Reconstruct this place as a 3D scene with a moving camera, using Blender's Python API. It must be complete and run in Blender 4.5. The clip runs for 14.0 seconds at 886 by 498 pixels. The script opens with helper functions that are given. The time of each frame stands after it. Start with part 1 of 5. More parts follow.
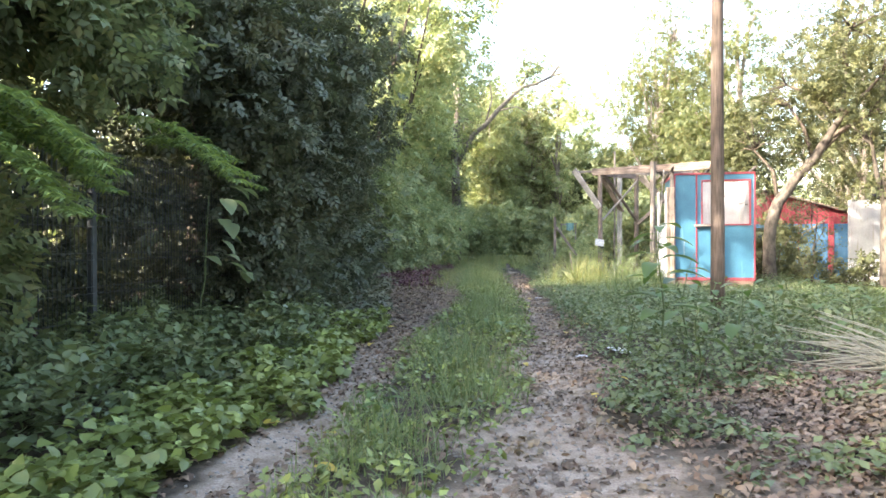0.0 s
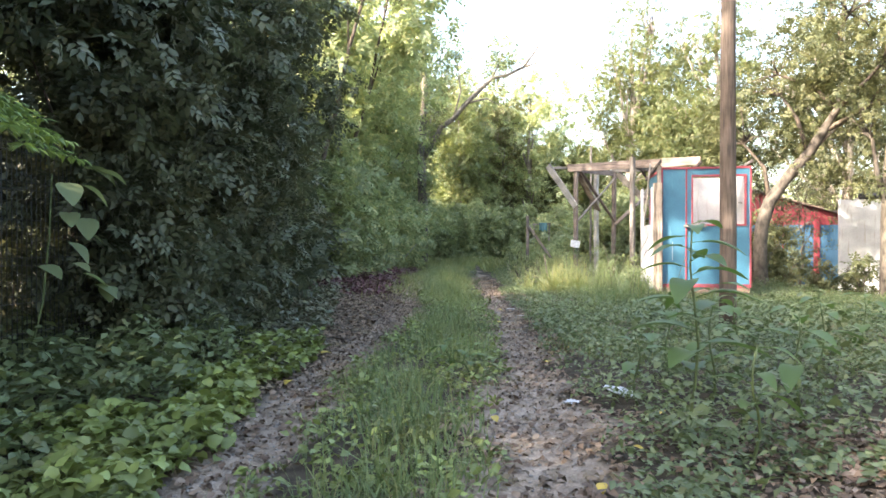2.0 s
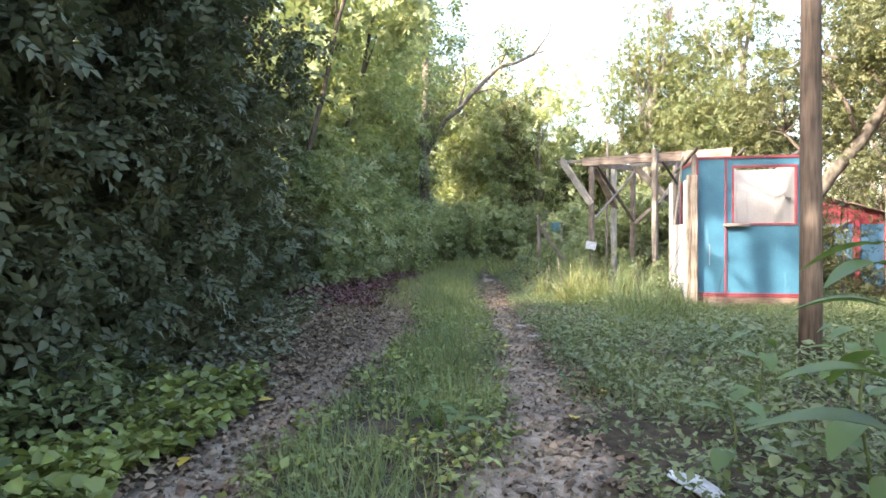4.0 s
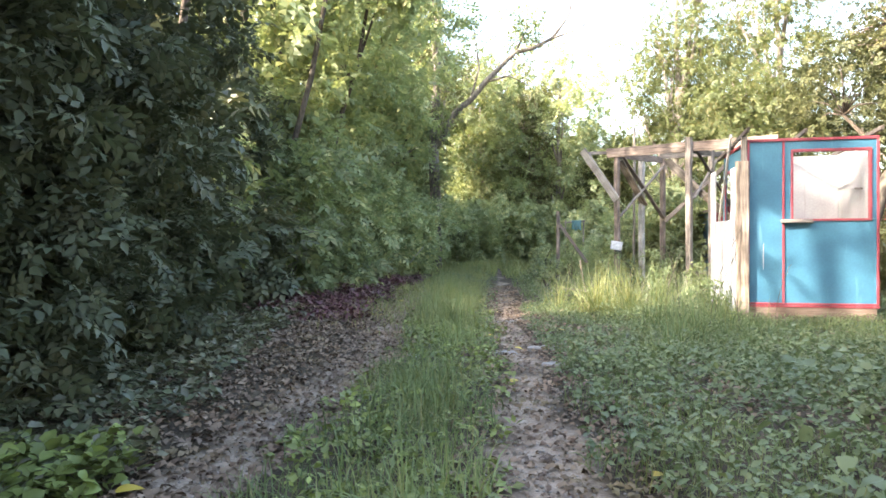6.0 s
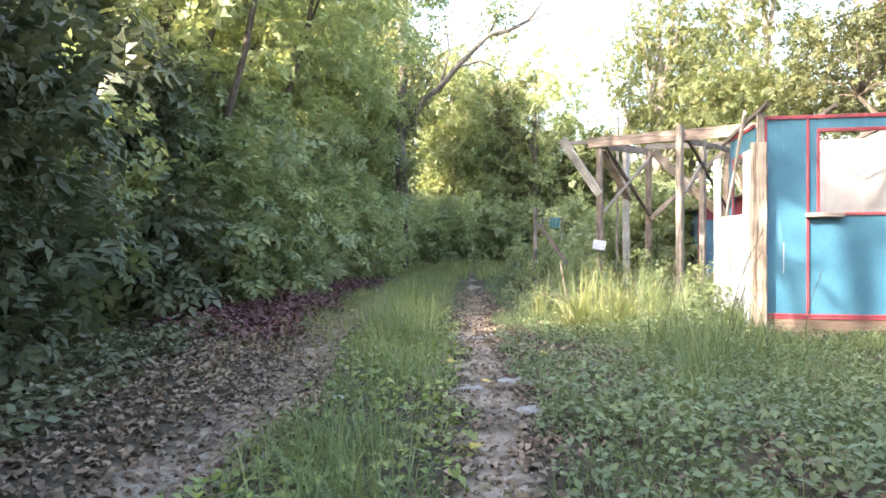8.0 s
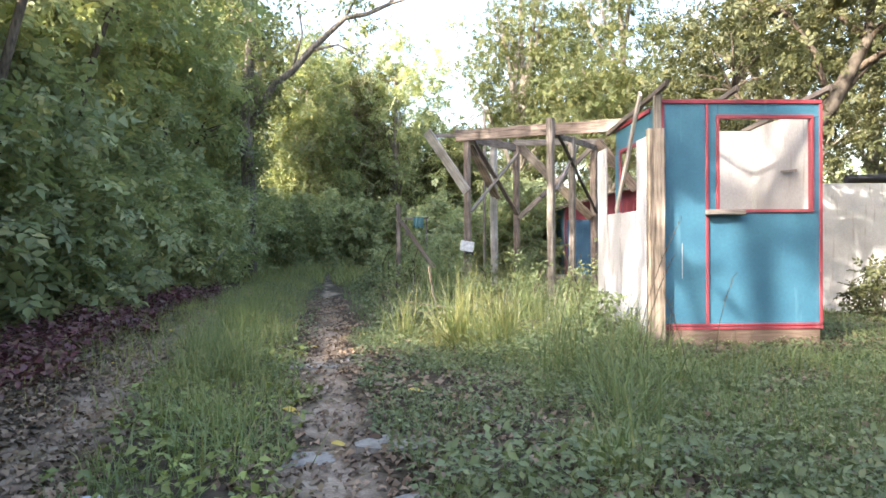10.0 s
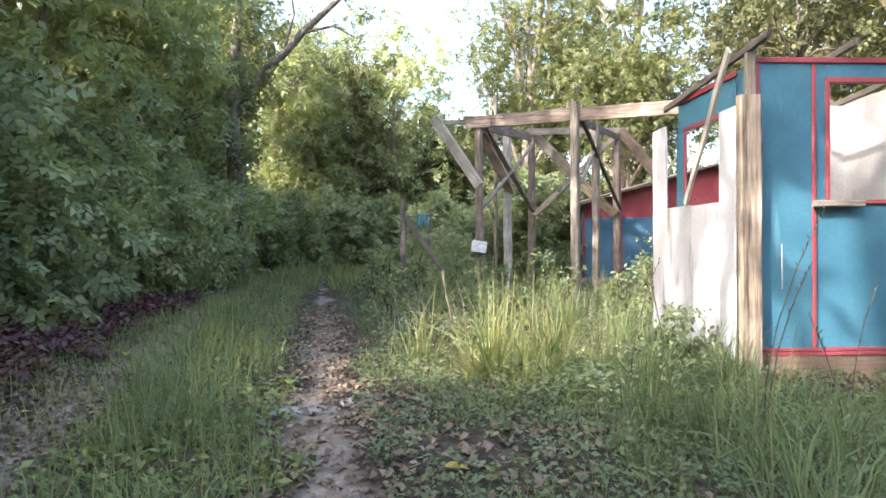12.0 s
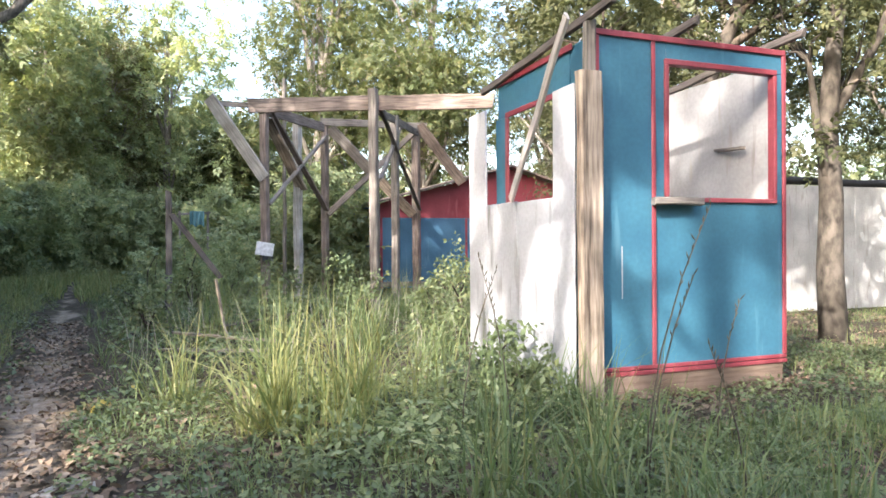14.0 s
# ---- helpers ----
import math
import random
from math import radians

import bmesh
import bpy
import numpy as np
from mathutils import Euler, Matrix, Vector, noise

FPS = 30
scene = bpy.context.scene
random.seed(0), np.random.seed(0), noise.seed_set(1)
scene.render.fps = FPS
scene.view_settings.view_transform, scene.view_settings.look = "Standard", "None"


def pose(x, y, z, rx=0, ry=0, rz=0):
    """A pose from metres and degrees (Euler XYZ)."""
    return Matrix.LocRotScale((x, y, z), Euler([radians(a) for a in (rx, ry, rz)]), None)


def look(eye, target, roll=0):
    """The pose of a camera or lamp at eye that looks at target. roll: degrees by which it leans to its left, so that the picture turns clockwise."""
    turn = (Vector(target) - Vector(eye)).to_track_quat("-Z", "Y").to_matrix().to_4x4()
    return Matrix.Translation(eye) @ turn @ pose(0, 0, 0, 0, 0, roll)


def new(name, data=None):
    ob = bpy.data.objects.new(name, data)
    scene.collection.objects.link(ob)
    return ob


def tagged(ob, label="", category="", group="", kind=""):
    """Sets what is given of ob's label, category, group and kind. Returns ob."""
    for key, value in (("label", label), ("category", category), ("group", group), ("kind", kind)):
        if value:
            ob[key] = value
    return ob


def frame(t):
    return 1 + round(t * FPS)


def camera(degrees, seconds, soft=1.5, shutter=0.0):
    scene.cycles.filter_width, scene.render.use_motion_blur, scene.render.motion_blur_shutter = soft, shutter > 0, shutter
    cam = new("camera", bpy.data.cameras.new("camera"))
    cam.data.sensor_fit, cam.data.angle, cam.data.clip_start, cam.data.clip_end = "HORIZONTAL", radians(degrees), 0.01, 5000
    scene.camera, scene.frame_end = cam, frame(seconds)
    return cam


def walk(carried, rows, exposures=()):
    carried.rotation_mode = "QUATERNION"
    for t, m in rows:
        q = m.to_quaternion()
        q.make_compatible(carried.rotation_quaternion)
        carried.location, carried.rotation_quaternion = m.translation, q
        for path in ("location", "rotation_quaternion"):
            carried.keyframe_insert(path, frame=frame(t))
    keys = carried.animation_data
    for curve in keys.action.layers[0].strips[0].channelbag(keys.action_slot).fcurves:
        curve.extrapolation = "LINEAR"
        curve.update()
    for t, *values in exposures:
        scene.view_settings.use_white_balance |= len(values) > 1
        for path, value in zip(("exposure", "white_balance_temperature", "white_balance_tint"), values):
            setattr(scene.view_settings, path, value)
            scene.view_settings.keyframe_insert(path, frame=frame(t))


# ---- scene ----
cam = camera(66.8, 14.0, soft=1.6)
METRES, EYE, TILT, LEAN, TURN = 13.42, 1.25, 0.0, 0.0, 11.8
ROWS = [
    (0.0, 0.0, 0.0, 0.0, -0.0, -0.35, 0.14),
    (0.5, 0.0061, 0.0351, 0.0006, -0.55, -0.31, 0.04),
    (1.0, 0.0104, 0.0735, -0.0002, -1.95, -0.33, 0.04),
    (1.5, 0.0143, 0.109, 0.0021, -2.13, -0.36, 0.02),
    (2.0, 0.0191, 0.1509, 0.003, -2.48, -0.36, -0.05),
    (2.5, 0.0297, 0.1889, 0.0028, -3.05, -0.35, 0.12),
    (3.0, 0.0338, 0.2288, 0.004, -2.79, -0.35, 0.05),
    (3.5, 0.0356, 0.2667, 0.0046, -2.48, -0.32, -0.01),
    (4.0, 0.0402, 0.3067, 0.0065, -1.75, -0.34, 0.01),
    (6.5, 0.0746, 0.4932, 0.0077, 0.08, -0.33, 0.14),
    (7.0, 0.0798, 0.5314, 0.007, 0.13, -0.32, 0.11),
    (7.5, 0.0845, 0.5671, 0.0058, -1.15, -0.34, 0.11),
    (8.0, 0.0908, 0.6068, 0.0069, -2.11, -0.37, 0.15),
    (8.5, 0.0965, 0.6392, 0.0083, -6.57, -0.34, 0.11),
    (9.0, 0.1035, 0.6733, 0.0083, -10.22, -0.32, 0.22),
    (11.5, 0.1114, 0.8428, 0.0073, -15.15, -0.37, 0.33),
    (12.0, 0.118, 0.877, 0.0092, -14.48, -0.38, 0.4),
    (12.5, 0.1218, 0.9068, 0.011, -14.07, -0.34, 0.33),
    (13.0, 0.1346, 0.9373, 0.0091, -14.18, -0.32, 0.46),
    (13.5, 0.1467, 0.9604, 0.0105, -18.87, -0.32, 0.44),
    (14.0, 0.1552, 0.982, 0.0102, -32.19, -0.4, 0.42),
]
walk(cam, [(t, pose(0, 0, EYE, TILT, LEAN, TURN) @ pose(METRES * x, METRES * y, METRES * z, 90 + pitch, roll, yaw)) for t, x, y, z, yaw, pitch, roll in ROWS],
     exposures=[(0.0, 3.25, 6500, 14), (3.0, 3.0, 6550, 14), (4.0, 3.02, 6550, 14), (7.0, 3.25, 6550, 14), (8.5, 3.3, 6550, 14), (9.0, 2.84, 6500, 14), (11.5, 2.66, 6250, 14), (12.5, 2.55, 6150, 14), (14.0, 2.44, 6050, 14)])

# ---- world, sun, exposure ----
SUN_FROM = Vector((-0.80, -0.60, 0.55)).normalized()   # towards the sun
world = bpy.data.worlds.new("world")
scene.world = world
world.use_nodes = True
wn = world.node_tree.nodes
sky = wn.new("ShaderNodeTexSky")
sky.sky_type, sky.sun_disc = "NISHITA", False
sky.sun_elevation = math.asin(SUN_FROM.z)
sky.sun_rotation = math.atan2(SUN_FROM.x, SUN_FROM.y)
sky.dust_density, sky.air_density = 4.0, 1.3
wn["Background"].inputs["Strength"].default_value = 0.15
world.node_tree.links.new(sky.outputs[0], wn["Background"].inputs["Color"])
sun = new("sun", bpy.data.lights.new("sun", "SUN"))
sun.data.energy, sun.data.angle, sun.data.color = 2.7, radians(0.6), (1.0, 0.91, 0.76)
sun.matrix_world = look(SUN_FROM * 60, (0, 0, 0))

# ---- materials ----
def shader(name, rough=0.7, spec=0.3, metal=0.0):
    m = bpy.data.materials.new(name)
    m.use_nodes = True
    b = m.node_tree.nodes["Principled BSDF"]
    b.inputs["Roughness"].default_value = rough
    b.inputs["Specular IOR Level"].default_value = spec
    b.inputs["Metallic"].default_value = metal
    return m, m.node_tree, b


def node(nt, kind, **kw):
    n = nt.nodes.new(kind)
    for k, v in kw.items():
        n.inputs[k].default_value = v
    return n


def ramp(nt, src, stops):
    r = nt.nodes.new("ShaderNodeValToRGB")
    els = r.color_ramp.elements
    while len(els) < len(stops):
        els.new(0.5)
    for e, (p, c) in zip(els, stops):
        e.position, e.color = p, (*c, 1)
    nt.links.new(src, r.inputs[0])
    return r.outputs[0]


def noise_at(nt, scale, detail=4, stretch=None, space="Object"):
    tc = nt.nodes.new("ShaderNodeTexCoord")
    n = node(nt, "ShaderNodeTexNoise", Scale=scale, Detail=detail)
    out = tc.outputs[space]
    if stretch:
        mp = nt.nodes.new("ShaderNodeMapping")
        mp.inputs["Scale"].default_value = stretch
        nt.links.new(out, mp.inputs[0])
        out = mp.outputs[0]
    nt.links.new(out, n.inputs["Vector"])
    return n.outputs["Fac"]


def blend(nt, a, b, fac, mode="MIX"):
    m = nt.nodes.new("ShaderNodeMix")
    m.data_type, m.blend_type = "RGBA", mode
    for v, s in ((fac, m.inputs[0]), (a, m.inputs[6]), (b, m.inputs[7])):
        if isinstance(v, (int, float)):
            s.default_value = v
        elif isinstance(v, tuple):
            s.default_value = (*v, 1)
        else:
            nt.links.new(v, s)
    return m.outputs[2]


def bump(nt, b, src, strength=0.3, dist=0.01):
    n = node(nt, "ShaderNodeBump", Strength=strength, Distance=dist)
    nt.links.new(src, n.inputs["Height"])
    nt.links.new(n.outputs[0], b.inputs["Normal"])


def leaf_mat(name, cols, rough=0.5, through_light=0.45, spec=0.35, patch=0.5, tired=(.17, .145, .06)):
    """Leaves: colour by leaf and by patch, some light passing through."""
    m, nt, b = shader(name, rough, spec)
    geo = nt.nodes.new("ShaderNodeNewGeometry")
    n = len(cols)
    col = ramp(nt, geo.outputs["Random Per Island"], [(i / (n - 1), c) for i, c in enumerate(cols)])
    big = ramp(nt, noise_at(nt, patch, 2), [(0.3, (0.72, 0.76, 0.72)), (0.7, (1.25, 1.2, 1.0))])
    col = blend(nt, col, big, 1.0, "MULTIPLY")
    if tired:
        spot = ramp(nt, noise_at(nt, 1.6, 5), [(.56, (0, 0, 0)), (.74, (1, 1, 1))])
        col = blend(nt, col, blend(nt, col, tired, .6), spot)
    nt.links.new(col, b.inputs["Base Color"])
    tr = nt.nodes.new("ShaderNodeBsdfTranslucent")
    warm = blend(nt, col, (1.2, 1.18, 0.78), 1.0, "MULTIPLY")
    nt.links.new(warm, tr.inputs[0])
    mix = nt.nodes.new("ShaderNodeMixShader")
    mix.inputs[0].default_value = through_light
    nt.links.new(b.outputs[0], mix.inputs[1])
    nt.links.new(tr.outputs[0], mix.inputs[2])
    nt.links.new(mix.outputs[0], nt.nodes["Material Output"].inputs[0])
    return m


# next three: one green in shaded, middle and lit tones, light put into colour
LEAF_SHADE_TONE = leaf_mat("leaf_shade_tone", [(0.073, 0.089, 0.059), (0.110, 0.129, 0.086), (0.089, 0.106, 0.073), (0.144, 0.150, 0.103)], through_light=.25)
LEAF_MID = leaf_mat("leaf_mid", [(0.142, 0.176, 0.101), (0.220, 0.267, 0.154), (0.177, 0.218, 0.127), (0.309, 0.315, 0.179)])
LEAF_LIT_TONE = leaf_mat("leaf_lit_tone", [(0.213, 0.255, 0.158), (0.338, 0.392, 0.241), (0.275, 0.324, 0.197), (0.475, 0.479, 0.283)])
LEAF_OLIVE = leaf_mat("leaf_olive", [(.058, .07, .036), (.088, .10, .05), (.118, .12, .062), (.075, .088, .046)], through_light=.3)
LEAF_WARM = leaf_mat("leaf_warm", [(0.092, 0.120, 0.058), (0.137, 0.161, 0.077), (0.107, 0.132, 0.065), (0.182, 0.174, 0.085)], through_light=.4)
LEAF_PALE = leaf_mat("leaf_pale", [(0.112, 0.133, 0.062), (0.159, 0.163, 0.083), (0.174, 0.155, 0.090), (0.127, 0.155, 0.060)], through_light=.3)
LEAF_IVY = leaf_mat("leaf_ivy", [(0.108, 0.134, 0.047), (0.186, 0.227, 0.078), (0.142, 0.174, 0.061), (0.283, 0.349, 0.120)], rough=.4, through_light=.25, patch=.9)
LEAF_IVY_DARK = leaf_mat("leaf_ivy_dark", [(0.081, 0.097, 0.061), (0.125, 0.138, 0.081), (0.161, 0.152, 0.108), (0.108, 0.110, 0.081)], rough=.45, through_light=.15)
LEAF_WEED = leaf_mat("leaf_weed", [(0.096, 0.123, 0.066), (0.148, 0.190, 0.102), (0.122, 0.156, 0.084), (0.181, 0.223, 0.119)], rough=.45, through_light=.3, patch=.8)
LEAF_PURPLE = leaf_mat("leaf_purple", [(0.075, 0.0234, 0.039), (0.12, 0.039, 0.0585), (0.09, 0.039, 0.0455), (0.135, 0.078, 0.065)], through_light=.1)
GRASS = leaf_mat("grass", [(0.115, 0.162, 0.080), (0.179, 0.230, 0.113), (0.140, 0.196, 0.095), (0.255, 0.254, 0.125)], rough=.55, through_light=.35, patch=.7)
# paler, yellower grass: sunlight is put into the colour
GRASS_LIT = leaf_mat("grass_lit", [(0.150, 0.203, 0.094), (0.250, 0.285, 0.133), (0.325, 0.309, 0.150), (0.188, 0.237, 0.110)], rough=.5, through_light=.4, patch=.9)
GRASS_DRY = leaf_mat("grass_dry", [(.30, .285, .25), (.38, .36, .32), (.33, .31, .27), (.27, .255, .225)], rough=.7, through_light=.15)
LITTER = leaf_mat("litter", [(0.059, 0.039, 0.031), (0.141, 0.095, 0.074), (0.229, 0.169, 0.138), (0.097, 0.067, 0.052), (0.282, 0.218, 0.185), (0.163, 0.109, 0.081)], rough=.7, through_light=.08, spec=.2, patch=1.5)
LEAF_BIG = leaf_mat("big_leaf", [(0.066, 0.116, 0.038), (0.093, 0.149, 0.046), (0.073, 0.129, 0.046), (0.113, 0.168, 0.054)], rough=.45, through_light=.4)
YELLOW_LEAF = leaf_mat("yellow_leaf", [(.45, .32, .05), (.5, .4, .1)], through_light=.2)


def wood_mat(name, dark, light, grain=(14, 14, 1), rough=.75):
    m, nt, b = shader(name, rough, .25)
    g = noise_at(nt, 3.0, 6, grain)
    s = noise_at(nt, 2.2, 3)
    c = ramp(nt, g, [(.3, dark), (.62, light)])
    c = blend(nt, c, ramp(nt, s, [(.35, (.6, .58, .55)), (.65, (1.15, 1.12, 1.1))]), 1.0, "MULTIPLY")
    nt.links.new(c, b.inputs["Base Color"])
    bump(nt, b, g, .5, .01)
    return m


WOOD_GREY = wood_mat("weathered_wood", (.10, .09, .082), (.27, .245, .22))
WOOD_PALE = wood_mat("pale_wood", (.09, .07, .055), (.36, .30, .24))
WOOD_SKIRT = wood_mat("brown_board", (.13, .092, .07), (.22, .165, .13), (12, 12, .8))
WOOD_POST = wood_mat("split_pale_wood", (.075, .056, .043), (.40, .335, .27), (11, 11, .7))
WOOD_DARK = wood_mat("dark_wood", (.055, .048, .045), (.15, .132, .12))
WOOD_WHITE = wood_mat("bleached_wood", (.26, .25, .235), (.48, .465, .44))
WOOD_BROWN = wood_mat("brown_wood", (.10, .08, .07), (.27, .22, .19))
WOOD_POLE = wood_mat("pole_wood", (.065, .05, .04), (.15, .115, .09))
BARK = wood_mat("bark", (.045, .037, .03), (.135, .11, .088), (9, 9, 2), .9)
BARK_GREY = wood_mat("grey_bark", (.09, .08, .07), (.24, .215, .19), (7, 7, 2), .9)
BARK_BLOTCH = wood_mat("blotched_bark", (.03, .026, .022), (.125, .11, .092), (3, 3, 1.6), .9)
BARK_PALE = wood_mat("pale_bark", (.16, .14, .12), (.36, .33, .29), (7, 7, 2), .9)


def paint_mat(name, col, wear, amount=.62, rough=.55, streak=(4, 4, .6), worn=None):
    """Weathered paint: fades at large scale, scuffs and streaks at small scale."""
    m, nt, b = shader(name, rough, .35)
    a = noise_at(nt, 1.3, 3)
    s = noise_at(nt, 2.5, 6, streak)
    f = noise_at(nt, 28, 5)
    faded = worn or tuple(min(1, c * 1.18 + .02) for c in col)
    deep = tuple(c * .84 for c in col)
    c = ramp(nt, a, [(.35, deep), (.65, faded)])
    c = blend(nt, c, ramp(nt, f, [(.3, (.9, .9, .9)), (.7, (1.06, 1.06, 1.06))]), 1.0, "MULTIPLY")
    mask = ramp(nt, s, [(amount, (0, 0, 0)), (amount + .12, (1, 1, 1))])
    c = blend(nt, c, wear, mask)
    nt.links.new(c, b.inputs["Base Color"])
    bump(nt, b, f, .15, .004)
    return m


BLUE = paint_mat("blue_paint", (.037, .126, .196), (.07, .17, .23), .64, worn=(.05, .152, .216))
BLUE_DARK = paint_mat("shed_blue_paint", (.04, .112, .19), (.09, .17, .24), .6)
RED = paint_mat("red_paint", (.20, .029, .04), (.29, .085, .09), .6)
WHITE = paint_mat("white_paint", (.385, .395, .42), (.24, .235, .23), .56, .6, (3, 3, .5))
WHITE_CLEAN = paint_mat("white_board", (.34, .337, .335), (.28, .265, .245), .58)
WHITEWASH = paint_mat("whitewash", (.42, .415, .405), (.29, .27, .24), .57)
TEAL = paint_mat("teal_tarp", (.09, .2, .215), (.2, .28, .28), .58)


def plain(name, col, rough=.6, metal=0.0, scale=20):
    m, nt, b = shader(name, rough, .3, metal)
    c = ramp(nt, noise_at(nt, scale, 4), [(.3, tuple(v * .7 for v in col)), (.7, tuple(min(1, v * 1.25) for v in col))])
    nt.links.new(c, b.inputs["Base Color"])
    return m


DARK = plain("dark_rubber", (.02, .02, .022), .7)
WIRE = plain("dark_wire", (.055, .06, .06), .6, 0.3)
STEM = plain("green_stem", (.10, .13, .05), .6)
CONCRETE = plain("concrete", (.23, .215, .195), .9)
PAPER = plain("white_card", (.55, .56, .58), .6)
ROOF = plain("rusty_tin_roof", (.22, .17, .14), .7, .3, 5)


def ground_mat():
    m, nt, b = shader("ground", .95, .15)
    at = nt.nodes.new("ShaderNodeAttribute")
    at.attribute_name = "rut"
    big = noise_at(nt, .9, 4)
    mid = noise_at(nt, 9, 6)
    fine = noise_at(nt, 70, 5)
    sand = ramp(nt, mid, [(.28, (.185, .146, .108)), (.5, (.275, .222, .172)), (.72, (.345, .29, .235))])
    sand = blend(nt, sand, ramp(nt, fine, [(.3, (.7, .68, .66)), (.66, (1.15, 1.15, 1.15))]), 1.0, "MULTIPLY")
    soil = ramp(nt, mid, [(.3, (.032, .026, .019)), (.55, (.066, .053, .037)), (.75, (.11, .087, .06))])
    add = nt.nodes.new("ShaderNodeMath")
    add.operation = "MULTIPLY_ADD"
    nt.links.new(big, add.inputs[0])
    add.inputs[1].default_value = .8
    add.inputs[2].default_value = -.4
    s2 = nt.nodes.new("ShaderNodeMath")
    nt.links.new(add.outputs[0], s2.inputs[0])
    nt.links.new(at.outputs["Fac"], s2.inputs[1])
    fac = ramp(nt, s2.outputs[0], [(.3, (0, 0, 0)), (.62, (1, 1, 1))])
    nt.links.new(blend(nt, soil, sand, fac), b.inputs["Base Color"])
    bump(nt, b, blend(nt, mid, fine, .5), .7, .03)
    return m


GROUND = ground_mat()

# ---- shared tools ----
rng = np.random.default_rng(7)


def link_mesh(name, me, mat, parent=None, label=""):
    if mat:
        me.materials.append(mat)
    ob = new(name, me)
    if parent:
        ob.parent = parent
    if label:
        ob["label"] = label
    return ob


def part(name, bm, mat, parent=None, label=""):
    place = None
    if isinstance(bm, tuple):
        bm, place = bm
    me = bpy.data.meshes.new(name)
    bm.to_mesh(me)
    bm.free()
    ob = link_mesh(name, me, mat, parent, label)
    if place:
        ob.matrix_basis = place
    return ob


def raw_mesh(name, v, f):
    """A mesh from arrays: v (n, 3), f (m, 3 or 4)."""
    me = bpy.data.meshes.new(name)
    v, f = np.asarray(v, np.float32), np.asarray(f, np.int32)
    k = f.shape[1]
    me.vertices.add(len(v))
    me.vertices.foreach_set("co", v.ravel())
    me.loops.add(f.size)
    me.loops.foreach_set("vertex_index", f.ravel())
    me.polygons.add(len(f))
    me.polygons.foreach_set("loop_start", np.arange(0, f.size, k, dtype=np.int32))
    me.polygons.foreach_set("loop_total", np.full(len(f), k, np.int32))
    me.update(calc_edges=True)
    return me


def thing(name, at=(0, 0, 0), rz=0.0, **tags):
    ob = new(name)
    ob.matrix_basis = pose(*at, 0, 0, rz)
    return tagged(ob, **tags)


def box_bm(p0, p1, bevel=.006):
    bm = bmesh.new()
    a, b = Vector(p0), Vector(p1)
    bmesh.ops.create_cube(bm, size=1)
    for v in bm.verts:
        v.co = Vector([(a[i] + b[i]) / 2 + v.co[i] * abs(b[i] - a[i]) for i in range(3)])
    if bevel:
        bmesh.ops.bevel(bm, geom=bm.edges[:], offset=bevel, segments=1, affect="EDGES")
    return bm


def plank_bm(p0, p1, w, th, face=(0, -1, 0), wob=.006, seed=0):
    """A sawn plank from p0 to p1: w wide, th thick along `face`, with chamfered, uneven edges. Gives the mesh along z and its pose."""
    r = random.Random(seed + int(1000 * (p0[0] + 3 * p0[2] + 7 * p1[1])))
    a, b = Vector(p0), Vector(p1)
    d = (b - a).normalized()
    nrm = Vector(face)
    nrm = (nrm - d * nrm.dot(d)).normalized()
    side = nrm.cross(d)
    c = min(w, th) * .14
    sec = [(-w / 2 + c, -th / 2), (w / 2 - c, -th / 2), (w / 2, -th / 2 + c), (w / 2, th / 2 - c),
           (w / 2 - c, th / 2), (-w / 2 + c, th / 2), (-w / 2, th / 2 - c), (-w / 2, -th / 2 + c)]
    bm = bmesh.new()
    length = (b - a).length
    n = max(2, int(length / .35))
    rings = []
    for i in range(n + 1):
        ox, oy = r.uniform(-wob, wob), r.uniform(-wob, wob)
        k = 1 + r.uniform(-.03, .03)
        lift = r.uniform(-.02, .02) if i in (0, n) else 0
        rings.append([bm.verts.new((u * k + ox, v * k + oy, length * i / n + lift * (1 if u > 0 else -1))) for u, v in sec])
    for i in range(n):
        for j in range(8):
            bm.faces.new((rings[i][j], rings[i][(j + 1) % 8], rings[i + 1][(j + 1) % 8], rings[i + 1][j]))
    bm.faces.new(rings[0][::-1])
    bm.faces.new(rings[-1])
    bmesh.ops.recalc_face_normals(bm, faces=bm.faces[:])
    m = Matrix((side, nrm, d)).transposed().to_4x4()
    m.translation = a
    return bm, m


def tube_bm(bm, pts, radii, sides=7):
    """Adds a tapered, bending tube to bm."""
    pts = [Vector(p) for p in pts]
    rings = []
    for i, p in enumerate(pts):
        d = (pts[min(i + 1, len(pts) - 1)] - pts[max(i - 1, 0)]).normalized()
        u = d.orthogonal().normalized()
        if i and abs(last.dot(d)) < .95:
            u = (last - d * last.dot(d)).normalized()
        last = u
        w = d.cross(u)
        rings.append([bm.verts.new(p + radii[i] * (math.cos(a) * u + math.sin(a) * w))
                      for a in (2 * math.pi * j / sides for j in range(sides))])
    for r0, r1 in zip(rings, rings[1:]):
        for j in range(sides):
            f = bm.faces.new((r0[j], r0[(j + 1) % sides], r1[(j + 1) % sides], r1[j]))
            f.smooth = True
    bm.faces.new(rings[0][::-1])
    bm.faces.new(rings[-1])
    return bm


